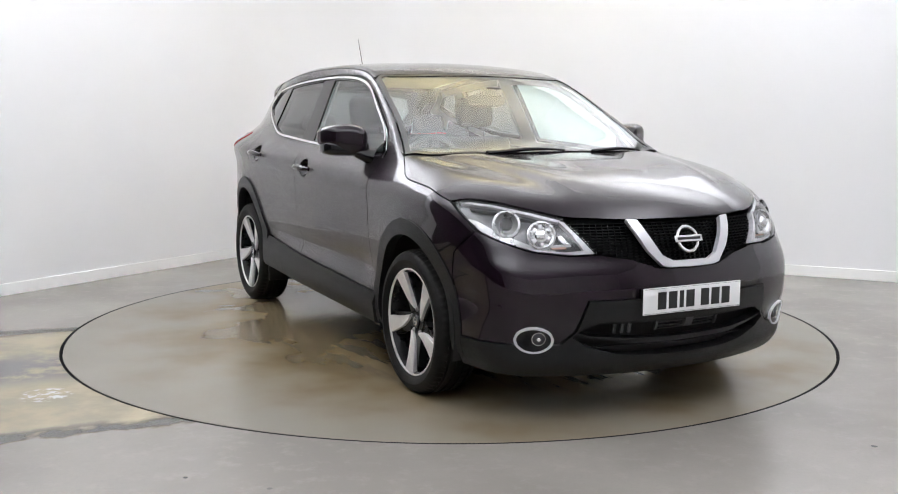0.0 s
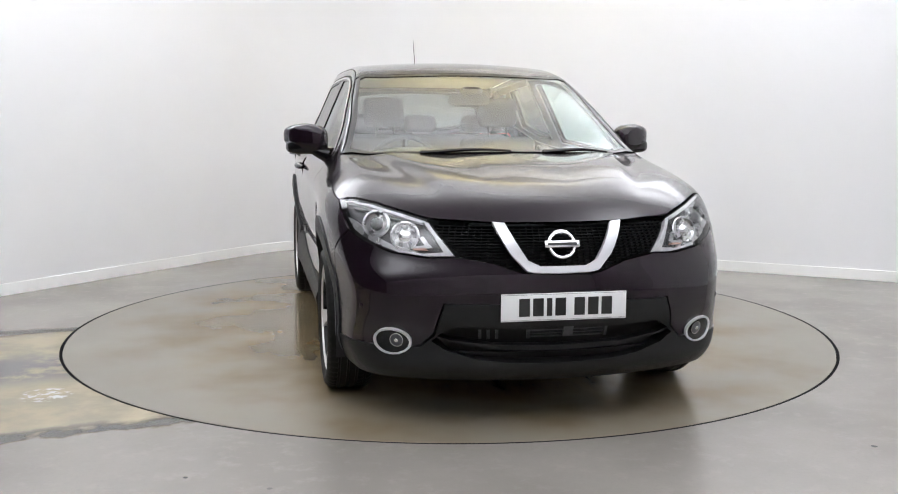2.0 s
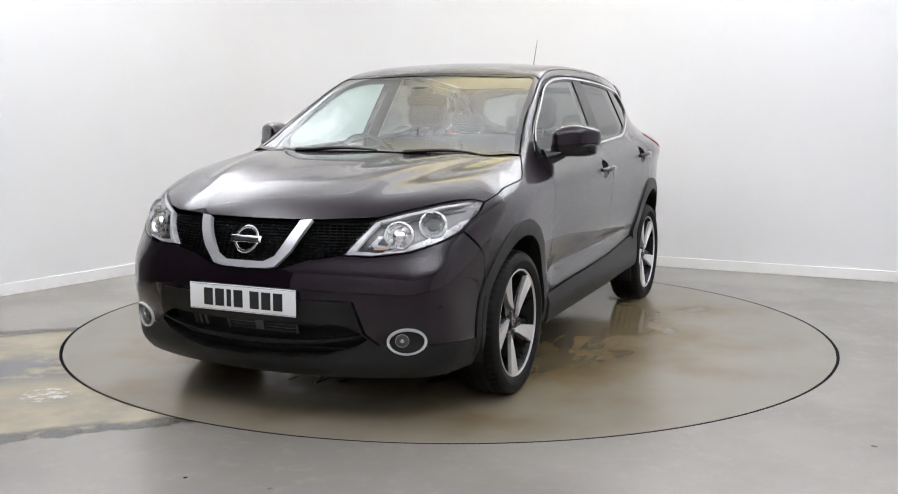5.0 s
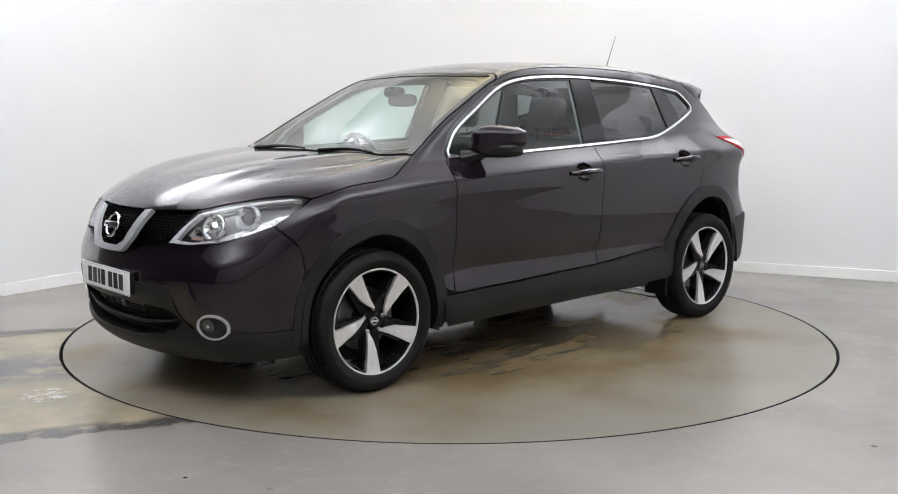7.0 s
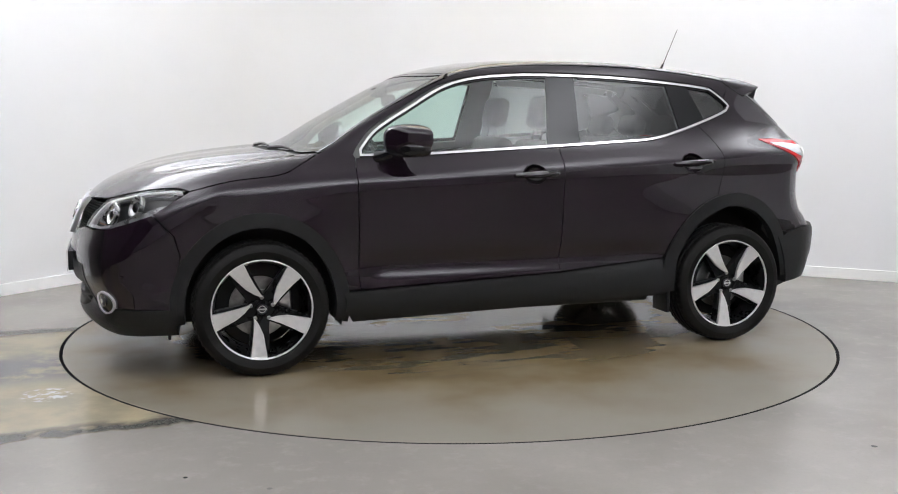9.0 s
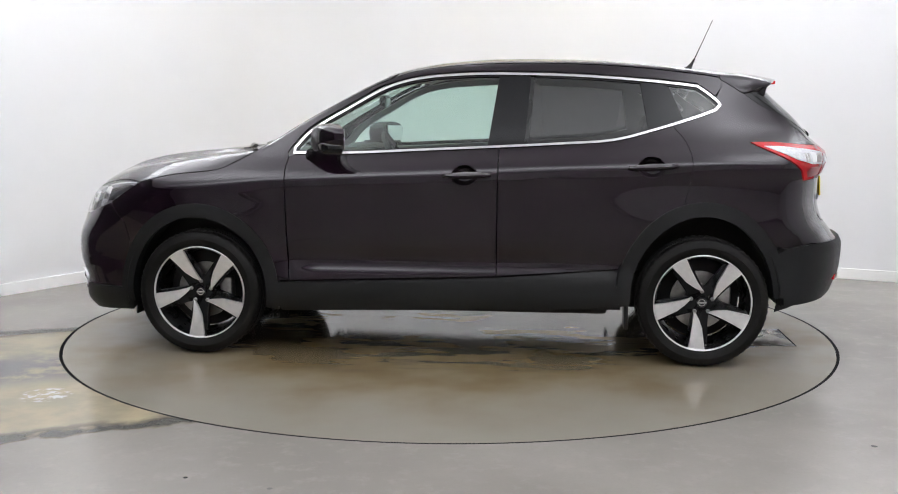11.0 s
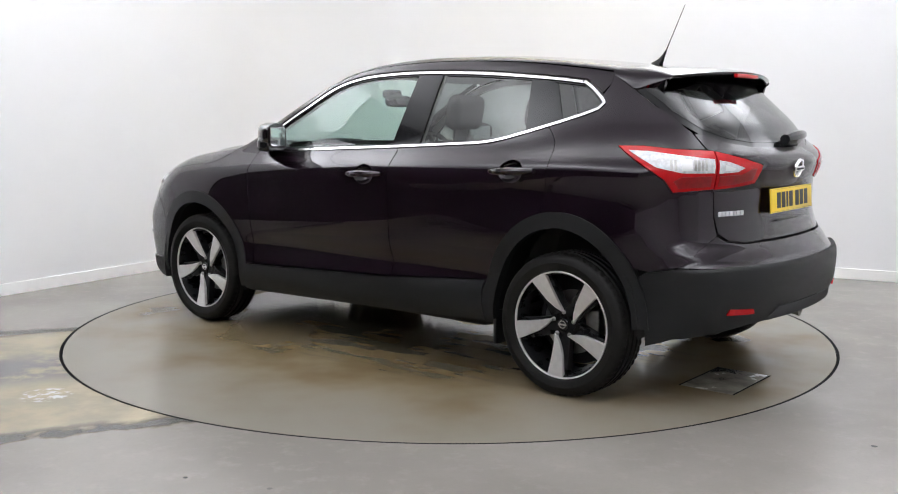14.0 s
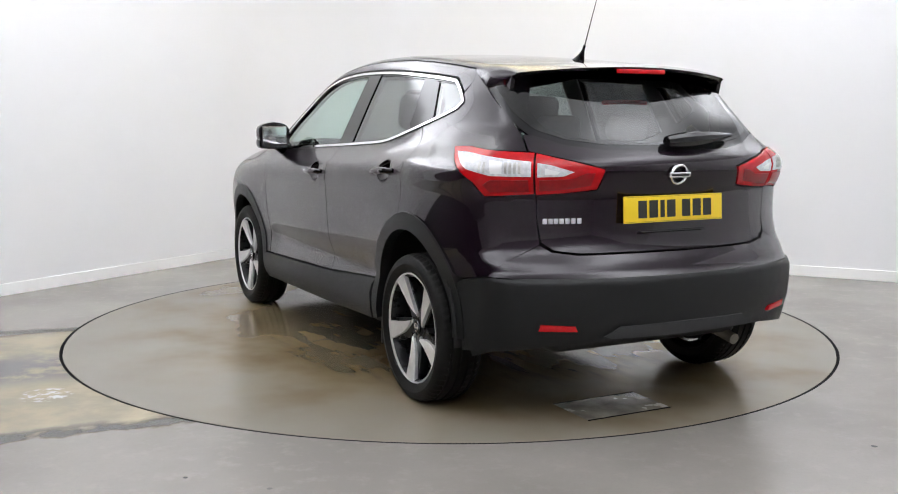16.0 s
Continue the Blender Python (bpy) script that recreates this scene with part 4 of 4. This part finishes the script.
def spoiler():
    """The roof spoiler: a thin wing whose ends fold down over the roof sides."""
    bm = bmesh.new()
    ts = np.linspace(0, 1, 13)
    rows = []

    def lower(side):
        out = []
        for t in ts:
            x = -1.425 - 0.265 * t
            z = float(np.interp(x, (-1.69, -1.545, -1.425), (1.440, 1.392, 1.466)))
            y = on_side(max(x, -1.56), z)[1] + 0.003 - 0.02 * step(0.5, 1, t)
            out.append((x, side * y, z))
        return out
    for y in (*np.linspace(-0.545, 0.545, 37),):
        a = abs(y)
        x0, x1 = -1.515 + 0.09 * (a / 0.545) ** 2, -1.805 + 0.36 * a * a
        z0 = hit(*by_top(np.array([[x0, min(a, 0.51)]])))[0][2] - 0.10 * max(0, a - 0.51)
        z1 = 1.482 - 0.10 * a * a
        rows.append([(x0 + (x1 - x0) * t, y, z0 + (z1 - z0) * t + 0.012 * math.sin(math.pi * t)) for t in ts])

    def fold(edge, end):
        """Rows that round the corner from the last flat row to the lower edge."""
        out = []
        for s in (0.35, 0.7, 1.0):
            k, q = math.sin(s * math.pi / 2), 1 - math.cos(s * math.pi / 2)
            out.append([(a[0] + (b[0] - a[0]) * s, a[1] + (b[1] - a[1]) * k, a[2] + (b[2] - a[2]) * q) for a, b in zip(edge, end)])
        return out
    rows = fold(rows[0], lower(-1))[::-1] + rows + fold(rows[-1], lower(1))
    top = [[bm.verts.new(p) for p in r] for r in rows]
    low = []
    for r in rows:
        low.append([bm.verts.new((x + 0.010 * t, y * 0.975, z - 0.004 - 0.030 * math.sin(math.pi * min(1, t * 0.95)) ** 0.7)) for (x, y, z), t in zip(r, ts)])
    n = len(rows)
    for i in range(n - 1):
        for j in range(12):
            bm.faces.new((top[i][j], top[i + 1][j], top[i + 1][j + 1], top[i][j + 1]))
            bm.faces.new((low[i][j], low[i][j + 1], low[i + 1][j + 1], low[i + 1][j]))
        for j in (0, 12):
            bm.faces.new((top[i][j], top[i + 1][j], low[i + 1][j], low[i][j]))
    for i in (0, n - 1):
        for j in range(12):
            bm.faces.new((top[i][j], top[i][j + 1], low[i][j + 1], low[i][j]))
    bmesh.ops.recalc_face_normals(bm, faces=bm.faces)
    return part("spoiler", bm, PAINT, car, "plum painted roof spoiler")


wing = spoiler()
bm = box(bmesh.new(), (-1.812, -0.125, 1.454), (-1.794, 0.125, 1.473), 0.004)
part("brake_light", bm, RED, wing, "red high brake light")
for s in (1, -1):
    bm = prism(bmesh.new(), [(-1.535, 1.405), (-1.675, 1.440), (-1.645, 1.318)], 0, 0.02, Matrix(((1, 0, 0, 0), (0, 0, 1, 0.553 if s == 1 else -0.573), (0, 1, 0, 0), (0, 0, 0, 1))))
    bmesh.ops.recalc_face_normals(bm, faces=bm.faces)
    part("spoiler_fin", bm, GLOSS, wing, "gloss black spoiler fin")


# ---- plates and badges ----
def number_plate(m, mat, label):
    bm = box(bmesh.new(), (-0.26, -0.0555, 0), (0.26, 0.0555, 0.006), 0.002, m)
    pl = part("number_plate", bm, mat, car, label)
    x = -0.187
    for i in range(7):
        if i == 4:
            x += 0.022
        w = 0.022 if i == 2 else 0.044
        part("plate_mark", box(bmesh.new(), (x, -0.036, 0.0062), (x + w, 0.036, 0.0072), 0, m), INK, pl, smooth=False)
        x += w + 0.013
    part("plate_rim", box(box(bmesh.new(), (-0.256, 0.0505, 0.0062), (0.256, 0.0515, 0.0068), 0, m), (-0.256, -0.0515, 0.0062), (0.256, -0.0505, 0.0068), 0, m), INK, pl, smooth=False)
    return pl


fm = Matrix.Translation((2.217, 0, 0.521)) @ Matrix(((0, 0, 1, 0), (1, 0, 0, 0), (0, 1, 0, 0), (0, 0, 0, 1)))
number_plate(fm, PLATE_W, "white front number plate with dark marks")
bm = box(bmesh.new(), (2.17, -0.25, 0.47), (2.217, 0.25, 0.57), 0.004)
part("plate_holder", bm, CLAD, car)
rm = Matrix.Translation((-2.046, 0, 0.893)) @ Matrix(((0, 0, -1, 0), (-1, 0, 0, 0), (0, 1, 0, 0), (0, 0, 0, 1))) @ pose(0, 0, 0, -4)
number_plate(rm, PLATE_Y, "yellow rear number plate with dark marks")
part("plate_lip", box(bmesh.new(), (-2.052, -0.17, 0.795), (-2.03, 0.17, 0.803), 0.003), GLOSS, car)


def badge(m, r):
    b = part("badge", lathe(bmesh.new(), [(r, 0), (r, 0.008), (r * 0.94, 0.012), (r * 0.82, 0.012), (r * 0.76, 0.008), (r * 0.76, 0)], 48, m, True), CHROME, car, "round chrome badge with crossbar")
    part("crossbar", box(bmesh.new(), (-r * 1.22, -r * 0.25, 0.004), (r * 1.22, r * 0.25, 0.015), 0.003, m), CHROME, b)
    part("mark", box(bmesh.new(), (-r * 1.0, -r * 0.09, 0.0148), (r * 1.0, r * 0.09, 0.0156), 0, m), INK, b, smooth=False)


badge(place_on(by_front, 0, 0.760, 0.006), 0.060)
badge(place_on(by_rear, 0, 1.037, 0.004), 0.045)
for i in range(7):
    y = 0.612 - i * 0.0285
    a = math.degrees(math.atan2(y, 0.80))
    m = place_on(by_rear, a, 0.852, 0.001)
    part("name_mark", box(bmesh.new(), (-0.0095, -0.011, 0), (0.0095, 0.011, 0.005), 0.0015, m), SATIN, car, "small chrome lettering bar" if i == 0 else "")


# ---- wheels ----
def wheel():
    bm = lathe(bmesh.new(), [(0.247, 0.088), (0.240, 0.086), (0.232, 0.070), (0.222, 0.0), (0.215, -0.09), (0.222, -0.095), (0.232, -0.05), (0.240, 0.05)], 64, closed=True)
    w = part("wheel", bm, RIM, car, "five-spoke black and machined alloy wheel")
    prof = [(0.246, 0.080), (0.252, 0.094), (0.262, 0.1005), (0.285, 0.1065), (0.288, 0.1075), (0.291, 0.1065), (0.310, 0.104), (0.324, 0.092), (0.3315, 0.078)]
    for z in (0.052, 0.012, -0.028, -0.066):
        prof += [(0.3345, z + 0.010), (0.327, z + 0.007), (0.327, z - 0.001), (0.3355, z - 0.004)]
    prof += [(0.3315, -0.082), (0.322, -0.094), (0.288, -0.107), (0.255, -0.096), (0.246, -0.08)]
    bm = lathe(bmesh.new(), prof, 180, closed=True)
    for v in bm.verts:
        r, z = v.co.xy.length, v.co.z
        k = int(round(math.atan2(v.co.y, v.co.x) / math.tau * 180 + (3 * z / 0.1)))
        if r > 0.330 and abs(z) > 0.05 and k % 3 == 0:
            v.co.xy *= (r - 0.007) / r
    part("tyre", bm, TYRE, w, "black rubber tyre")
    part("rim_lip", lathe(bmesh.new(), [(0.2490, 0.080), (0.2490, 0.0945), (0.2465, 0.0955), (0.2420, 0.0935), (0.2405, 0.080)], 96, closed=True), MACHINED, w, "bright machined rim edge")
    arm = [(-0.040, -0.047), (-0.029, -0.055), (-0.013, -0.084), (0.005, -0.130), (0.020, -0.2425), (-0.022, -0.2445), (-0.064, -0.235), (-0.052, -0.175), (-0.043, -0.110)]
    web = [(-0.045, -0.02), (0.045, -0.025), (0.030, -0.09), (0.034, -0.238), (-0.022, -0.2405), (-0.076, -0.229), (-0.055, -0.11)]
    for i in range(5):
        r = pose(0, 0, 0, 0, 0, 72 * i)
        bm = prism(bmesh.new(), arm, 0.052, 0.078, r)
        for v in bm.verts:
            q = v.co.xy.length
            v.co.z += 0.020 * max(0, (q - 0.05) / 0.2) ** 1.5 - 0.006
        bmesh.ops.bevel(bm, geom=[e for e in bm.edges if abs(e.verts[0].co.z - e.verts[1].co.z) < 0.02], offset=0.002, segments=1, affect="EDGES")
        part("spoke", bm, MACHINED, w)
        bm = prism(bmesh.new(), web, 0.02, 0.062, r)
        for v in bm.verts:
            q = v.co.xy.length
            v.co.z += 0.016 * max(0, (q - 0.05) / 0.2) ** 1.5 - 0.006
        bmesh.ops.bevel(bm, geom=list(bm.edges), offset=0.004, segments=2, affect="EDGES")
        part("spoke_web", bm, RIM, w)
        m = pose(0, 0, 0, 0, 0, 72 * i + 36) @ Matrix.Translation((0, -0.057, 0))
        part("wheel_bolt", lathe(bmesh.new(), [(0.011, 0.045), (0.011, 0.062), (0.007, 0.066)], 8, m), STEEL, w)
    part("hub", lathe(bmesh.new(), [(0.085, 0.0), (0.080, 0.040), (0.074, 0.054), (0.036, 0.058)], 40), RIM, w)
    cap = part("centre_cap", lathe(bmesh.new(), [(0.030, 0.05), (0.030, 0.064), (0.027, 0.068)], 32), GLOSS, w)
    part("cap_badge", box(lathe(bmesh.new(), [(0.019, 0.068), (0.019, 0.070), (0.0145, 0.070), (0.0145, 0.068)], 28, closed=True), (-0.023, -0.004, 0.068), (0.023, 0.004, 0.0705)), CHROME, w)
    part("brake_disc", lathe(bmesh.new(), [(0.150, -0.035), (0.150, -0.018), (0.085, -0.018), (0.083, 0.0)], 48), STEEL, w)
    part("caliper", box(bmesh.new(), (0.085, -0.075, -0.055), (0.155, 0.075, 0.010), 0.012), STEEL, w)
    # dark disc added to close the view through the spokes
    part("dust_shield", lathe(bmesh.new(), [(0.205, -0.075), (0.205, -0.068), (0.1, -0.06)], 40), DARK, w)
    return w


HUB_Z, HUB_Y = 0.3345 - RISE, 0.786
left = Matrix(((-1, 0, 0, 0), (0, 0, 1, 0), (0, 1, 0, 0), (0, 0, 0, 1)))
right = Matrix(((1, 0, 0, 0), (0, 0, -1, 0), (0, 1, 0, 0), (0, 0, 0, 1)))
first = wheel()
first.matrix_basis = Matrix.Translation((1.309, HUB_Y, HUB_Z)) @ left
copy_thing(first, Matrix.Translation((-1.337, HUB_Y, HUB_Z)) @ left)
copy_thing(first, Matrix.Translation((1.309, -HUB_Y, HUB_Z)) @ right)
copy_thing(first, Matrix.Translation((-1.337, -HUB_Y, HUB_Z)) @ right)


# ---- mirrors, handles, wipers, aerial ----
def pod(c, r, power, n=28, cut=None):
    """A rounded box: a superellipsoid, flat where cut says."""
    bm = bmesh.new()
    rows = []

    def pw(v):
        return math.copysign(abs(v) ** power, v)
    for i in range(n + 1):
        a = -math.pi / 2 + math.pi * i / n
        rows.append([bm.verts.new((c[0] + r[0] * pw(math.cos(a)) * pw(math.cos(b)), c[1] + r[1] * pw(math.cos(a)) * pw(math.sin(b)), c[2] + r[2] * pw(math.sin(a)))) for b in np.linspace(0, math.tau, 2 * n, endpoint=False)])
    for p, q in zip(rows, rows[1:]):
        for i in range(2 * n):
            j = (i + 1) % (2 * n)
            bm.faces.new((p[i], p[j], q[j], q[i]))
    bmesh.ops.remove_doubles(bm, verts=bm.verts, dist=1e-5)
    bmesh.ops.recalc_face_normals(bm, faces=bm.faces)
    return bm


for s in (1, -1):
    bm = pod((0, 0, 0), (0.088, 0.114, 0.078), 0.58)
    for v in bm.verts:
        x, y, z = v.co
        x = max(x, -0.045)
        y2 = y * (1 - 0.25 * (x > 0) * x / 0.088)
        z2 = z * (1 - 0.30 * max(0, y / 0.11)) + 0.010 * y / 0.11
        v.co = (0.625 + x + (-0.095 * (y + 0.11) / 0.22), s * (0.918 + y2), 1.150 + z2)
    bmesh.ops.recalc_face_normals(bm, faces=bm.faces)
    body = part("door_mirror", bm, PAINT, car, "plum door mirror with black lower shell")
    bm = pod((0, 0, 0), (0.072, 0.108, 0.040), 0.6)
    for v in bm.verts:
        x, y, z = v.co
        v.co = (0.630 + max(x, -0.048) - 0.095 * (y + 0.11) / 0.22, s * (0.915 + y), 1.104 + z)
    bmesh.ops.recalc_face_normals(bm, faces=bm.faces)
    part("lower_shell", bm, GLOSS, body, "gloss black lower mirror shell")
    bm = box(bmesh.new(), (0.5665, 0.835, 1.095), (0.576, 1.005, 1.200), 0.004)
    for v in bm.verts:
        v.co.x -= 0.095 * (v.co.y - 0.81) / 0.22
        v.co.y *= s
    bmesh.ops.recalc_face_normals(bm, faces=bm.faces)
    part("mirror_glass", bm, CHROME, body, "silvered mirror glass")
    bm = bmesh.new()
    sweep(bm, [(0.69, s * 0.79, 1.055), (0.665, s * 0.83, 1.068), (0.64, s * 0.87, 1.085)], [0.05, 0.036, 0.03], 12)
    part("mirror_foot", bm, GLOSS, body)
    for (x0, x1, z0, z1), nm in (((-0.004, -0.245, 0.964, 0.972), "front_door"), ((-0.948, -1.188, 1.012, 1.024), "rear_door")):
        door = [o for o in car.children if o.name.startswith(nm) and (o.data.vertices[0].co.y > 0) == (s > 0)][0]
        bm = bmesh.new()
        pts = []
        for t in np.linspace(0, 1, 13):
            x, z = x0 + (x1 - x0) * t, z0 + (z1 - z0) * t
            p = on_side(x, z)
            pts.append((x, s * (p[1] + 0.006 + 0.026 * math.sin(math.pi * min(1, max(0, t * 1.0))) ** 0.5), z))
        sweep(bm, pts, [0.011 + 0.008 * math.sin(math.pi * (i / 12)) for i in range(13)], 10)
        part("handle", bm, PAINT, door, "plum painted door handle")
        cx, cz = (-0.115, 0.966) if nm == "front_door" else (-1.06, 1.016)
        dish = arc(cx, cz, 0.0705, 0.0545, 0, 350, 36)
        P, N, T = sheet(dish, by_side, grid=0.008, off=-0.001, thick=0)
        r = np.clip(((P[:, 0] - cx) / 0.070) ** 2 + ((P[:, 2] - cz) / 0.054) ** 2, 0, 1)
        P[:, 1] -= 0.055 * (1 - r) ** 0.7
        me = bpy.data.meshes.new("handle_recess")
        me.from_pydata((P * (1, s, 1)).tolist(), [], (T if s == 1 else T[:, ::-1]).tolist())
        me.polygons.foreach_set("use_smooth", [True] * len(T))
        me.materials.append(PAINT)
        new("handle_recess", me).parent = door

for (x0, y0), (x1, y1) in (((1.165, -0.40), (1.150, 0.06)), ((1.170, 0.22), (1.100, 0.58))):
    pts = []
    for t in np.linspace(0, 1, 9):
        x, y = x0 + (x1 - x0) * t, y0 + (y1 - y0) * t
        p = hit(*by_top(np.array([[x, y]])))[0]
        pts.append((x, y, p[2] + 0.004 + 0.010 * math.sin(math.pi * t)))
    w = part("wiper", sweep(bmesh.new(), pts, [0.012, 0.011, 0.010, 0.010, 0.009, 0.008, 0.007, 0.006, 0.005], 8), GLOSS, car, "black windscreen wiper")
bm = bmesh.new()
pts = []
for t in np.linspace(0, 1, 8):
    y = 0.02 - 0.40 * t
    p = hit(*by_rear(np.array([[math.degrees(math.atan2(y, 0.74)), 1.155 + 0.025 * t]])))[0]
    pts.append((p[0] - 0.022 - 0.012 * math.sin(math.pi * t), y, p[2] + 0.012))
part("rear_wiper", sweep(bm, pts, [0.024, 0.032, 0.034, 0.032, 0.028, 0.023, 0.016, 0.008], 10), GLOSS, car, "black rear wiper")
bm = bmesh.new()
sweep(bm, [(-1.325, 0, 1.522), (-1.345, 0, 1.548), (-1.362, 0, 1.575), (-1.375, 0, 1.60)], [0.034, 0.018, 0.008, 0.006], 12)
foot = part("aerial", bm, GLOSS, car, "thin black roof aerial")
part("mast", sweep(bmesh.new(), [(-1.374, 0, 1.597), (-1.47, 0, 1.82)], [0.0030, 0.0016], 8), DASH, foot)

# ---- inner shell and underside ----
hole_f, hole_r = arc(1.31, 0.33, 0.41, 0.44, 190, -10, 24)[::-1], arc(-1.325, 0.33, 0.405, 0.48, 190, -10, 24)[::-1]
shell = [(1.93, 0.30)] + [(1.93, 0.84), (1.6, 0.85), (0.95, 1.0), (-1.2, 1.03), (-1.5, 1.15), (-1.84, 1.13), (-1.88, 0.98), (-1.88, 0.30)] + hole_r[::-1] + hole_f[::-1]
panel("inner_side", shell, by_side, DARK, car, "dark inner body side", True, off=-0.045, thick=0, grid=0.06)
panel("inner_tail", both([(0, 1.12), (20, 1.12), (25, 1.145), (60, 1.165), (66, 1.155), (66, 0.62), (50, 0.37), (0, 0.41)]), by_rear, DARK, car, "dark inner tail", off=-0.05, thick=0, grid=0.06)
panel("inner_nose", both([(0, 0.66), (24, 0.72), (55, 0.86), (55, 0.25), (0, 0.24)]), by_front, DARK, car, "dark inner nose", off=-0.085, thick=0, grid=0.06)
bm = box(box(bmesh.new(), (-1.50, -0.58, 0.24), (1.90, 0.60, 0.44), 0.03), (-0.86, -0.80, 0.24), (0.86, 0.80, 0.40), 0.02)
part("underbody", bm, DARK, car, "dark underbody pan")
for s in (1, -1):
    for cx, rx, rz, low in ((1.31, 0.405, 0.435, 14), (-1.325, 0.40, 0.475, 2)):
        bm = bmesh.new()
        rows = [[bm.verts.new((cx + rx * math.cos(a), s * y, 0.33 + rz * math.sin(a))) for y in (0.56, 0.865)] for a in np.linspace(radians(-low), radians(180 + low), 30)]
        for p, q in zip(rows, rows[1:]):
            bm.faces.new((p[0], p[1], q[1], q[0]))
        bm.faces.new([r[0] for r in rows])
        part("wheel_arch_liner", bm, DARK, car)
    part("mud_flap", box(bmesh.new(), (-0.965, s * 0.70, 0.175), (-0.945, s * 0.86, 0.34), 0.006), CLAD, car)
    part("mud_flap", box(bmesh.new(), (1.735, s * 0.50, 0.16), (1.75, s * 0.68, 0.30), 0.006), CLAD, car)
bm = sweep(bmesh.new(), [(-1.7, -0.45, 0.30), (-1.86, -0.45, 0.29), (-1.96, -0.45, 0.27)], 0.026, 14)
part("exhaust_tip", bm, HATCH, car, "steel exhaust tip")
part("rear_beam", box(bmesh.new(), (-1.92, -0.5, 0.29), (-1.55, 0.5, 0.40), 0.03), DARK, car)

# ---- cabin ----
panel("headlining", inset(hr + [(a, -b) for a, b in reversed(hr[1:-1])], 0.03), by_top, LINER, car, "pale fabric headlining", off=-0.035, thick=0, grid=0.08)
trim_out = inset([(0.90, 1.06)] + [q for q in LEAD[::-1] if q[0] > -1.40] + [(-1.5, 1.30), (-1.45, 1.22)] + [q for q in BELT[::-1] if q[0] > -1.35], -0.03)
panel("pillar_trim", trim_out, by_side, LINER, car, "pale pillar trim", True, holes=[inset(front_pane, -0.008), inset(rear_pane, -0.008), inset(quarter_pane, -0.008)], off=-0.030, thick=0.01, grid=0.05)
part("parcel_shelf", box(bmesh.new(), (-1.75, -0.62, 1.02), (-1.15, 0.62, 1.04), 0.008), CLOTH, car)
bm = pod((0.80, 0, 0.96), (0.30, 0.72, 0.115), 0.45)
part("dashboard", bm, DASH, car, "dark grey dashboard")
part("dash_binnacle", pod((0.62, -0.37, 1.04), (0.12, 0.19, 0.06), 0.6), DASH, car)


def seat(x, y, w, rows=1):
    bm = box(bmesh.new(), (x - 0.02, y - w / 2, 0.42), (x + 0.50, y + w / 2, 0.60), 0.06)
    st = part("seat", bm, CLOTH, car, "charcoal cloth car seat")
    bm = box(bmesh.new(), (-0.065, -w / 2, 0.0), (0.065, w / 2, 0.60), 0.055, pose(x, y, 0.55, 0, -14))
    part("backrest", bm, CLOTH, st)
    for k in range(rows):
        yy = y + (k - (rows - 1) / 2) * 0.42
        m = pose(x, yy, 0.55, 0, -12)
        bm = box(bmesh.new(), (-0.05, -0.13 if rows == 1 else -0.12, 0.66 if rows == 1 else 0.61), (0.05, 0.13 if rows == 1 else 0.12, 0.85 if rows == 1 else 0.74), 0.045, m)
        part("headrest", bm, CLOTH, st)
        for d in (-0.06, 0.06):
            part("headrest_post", sweep(bmesh.new(), [m @ Vector((0, d, 0.55)), m @ Vector((0, d, 0.70))], 0.006, 8), DASH, st)


seat(-0.22, 0.37, 0.50)
seat(-0.22, -0.37, 0.50)
seat(-1.02, 0.0, 1.28, 3)
m = pose(0.42, -0.37, 0.99, 0, -62)
bm = bmesh.new()
ring = [m @ Vector((0.185 * math.cos(a), 0.185 * math.sin(a), 0)) for a in np.linspace(0, math.tau, 40)]
sweep(bm, ring, 0.015, 10)
sw = part("steering_wheel", bm, DASH, car, "black three-spoke steering wheel")
part("steering_hub", pod((0.45, -0.37, 0.985), (0.05, 0.07, 0.06), 0.7), DASH, sw)
for a in (0, 180, 270):
    part("steering_spoke", sweep(bmesh.new(), [m @ Vector((0.04 * math.cos(radians(a + 90)), 0.04 * math.sin(radians(a + 90)), -0.02)), m @ Vector((0.18 * math.cos(radians(a + 90)), 0.18 * math.sin(radians(a + 90)), 0))], 0.014, 8), DASH, sw)
part("interior_mirror", pod((0.44, 0.0, 1.355), (0.022, 0.12, 0.036), 0.6), GLOSS, car, "dark interior mirror")
part("sensor_pod", pod((0.50, 0.0, 1.400), (0.045, 0.06, 0.03), 0.6), GLOSS, car)


# ---- motion ----
def motions():
    rows = [(t, pose(0, 0, 0, 0, 0, a)) for t, a in TURN]
    walk(turntable, rows)
    walk(car, [(t, m @ OFFSET) for t, m in rows])


motions()
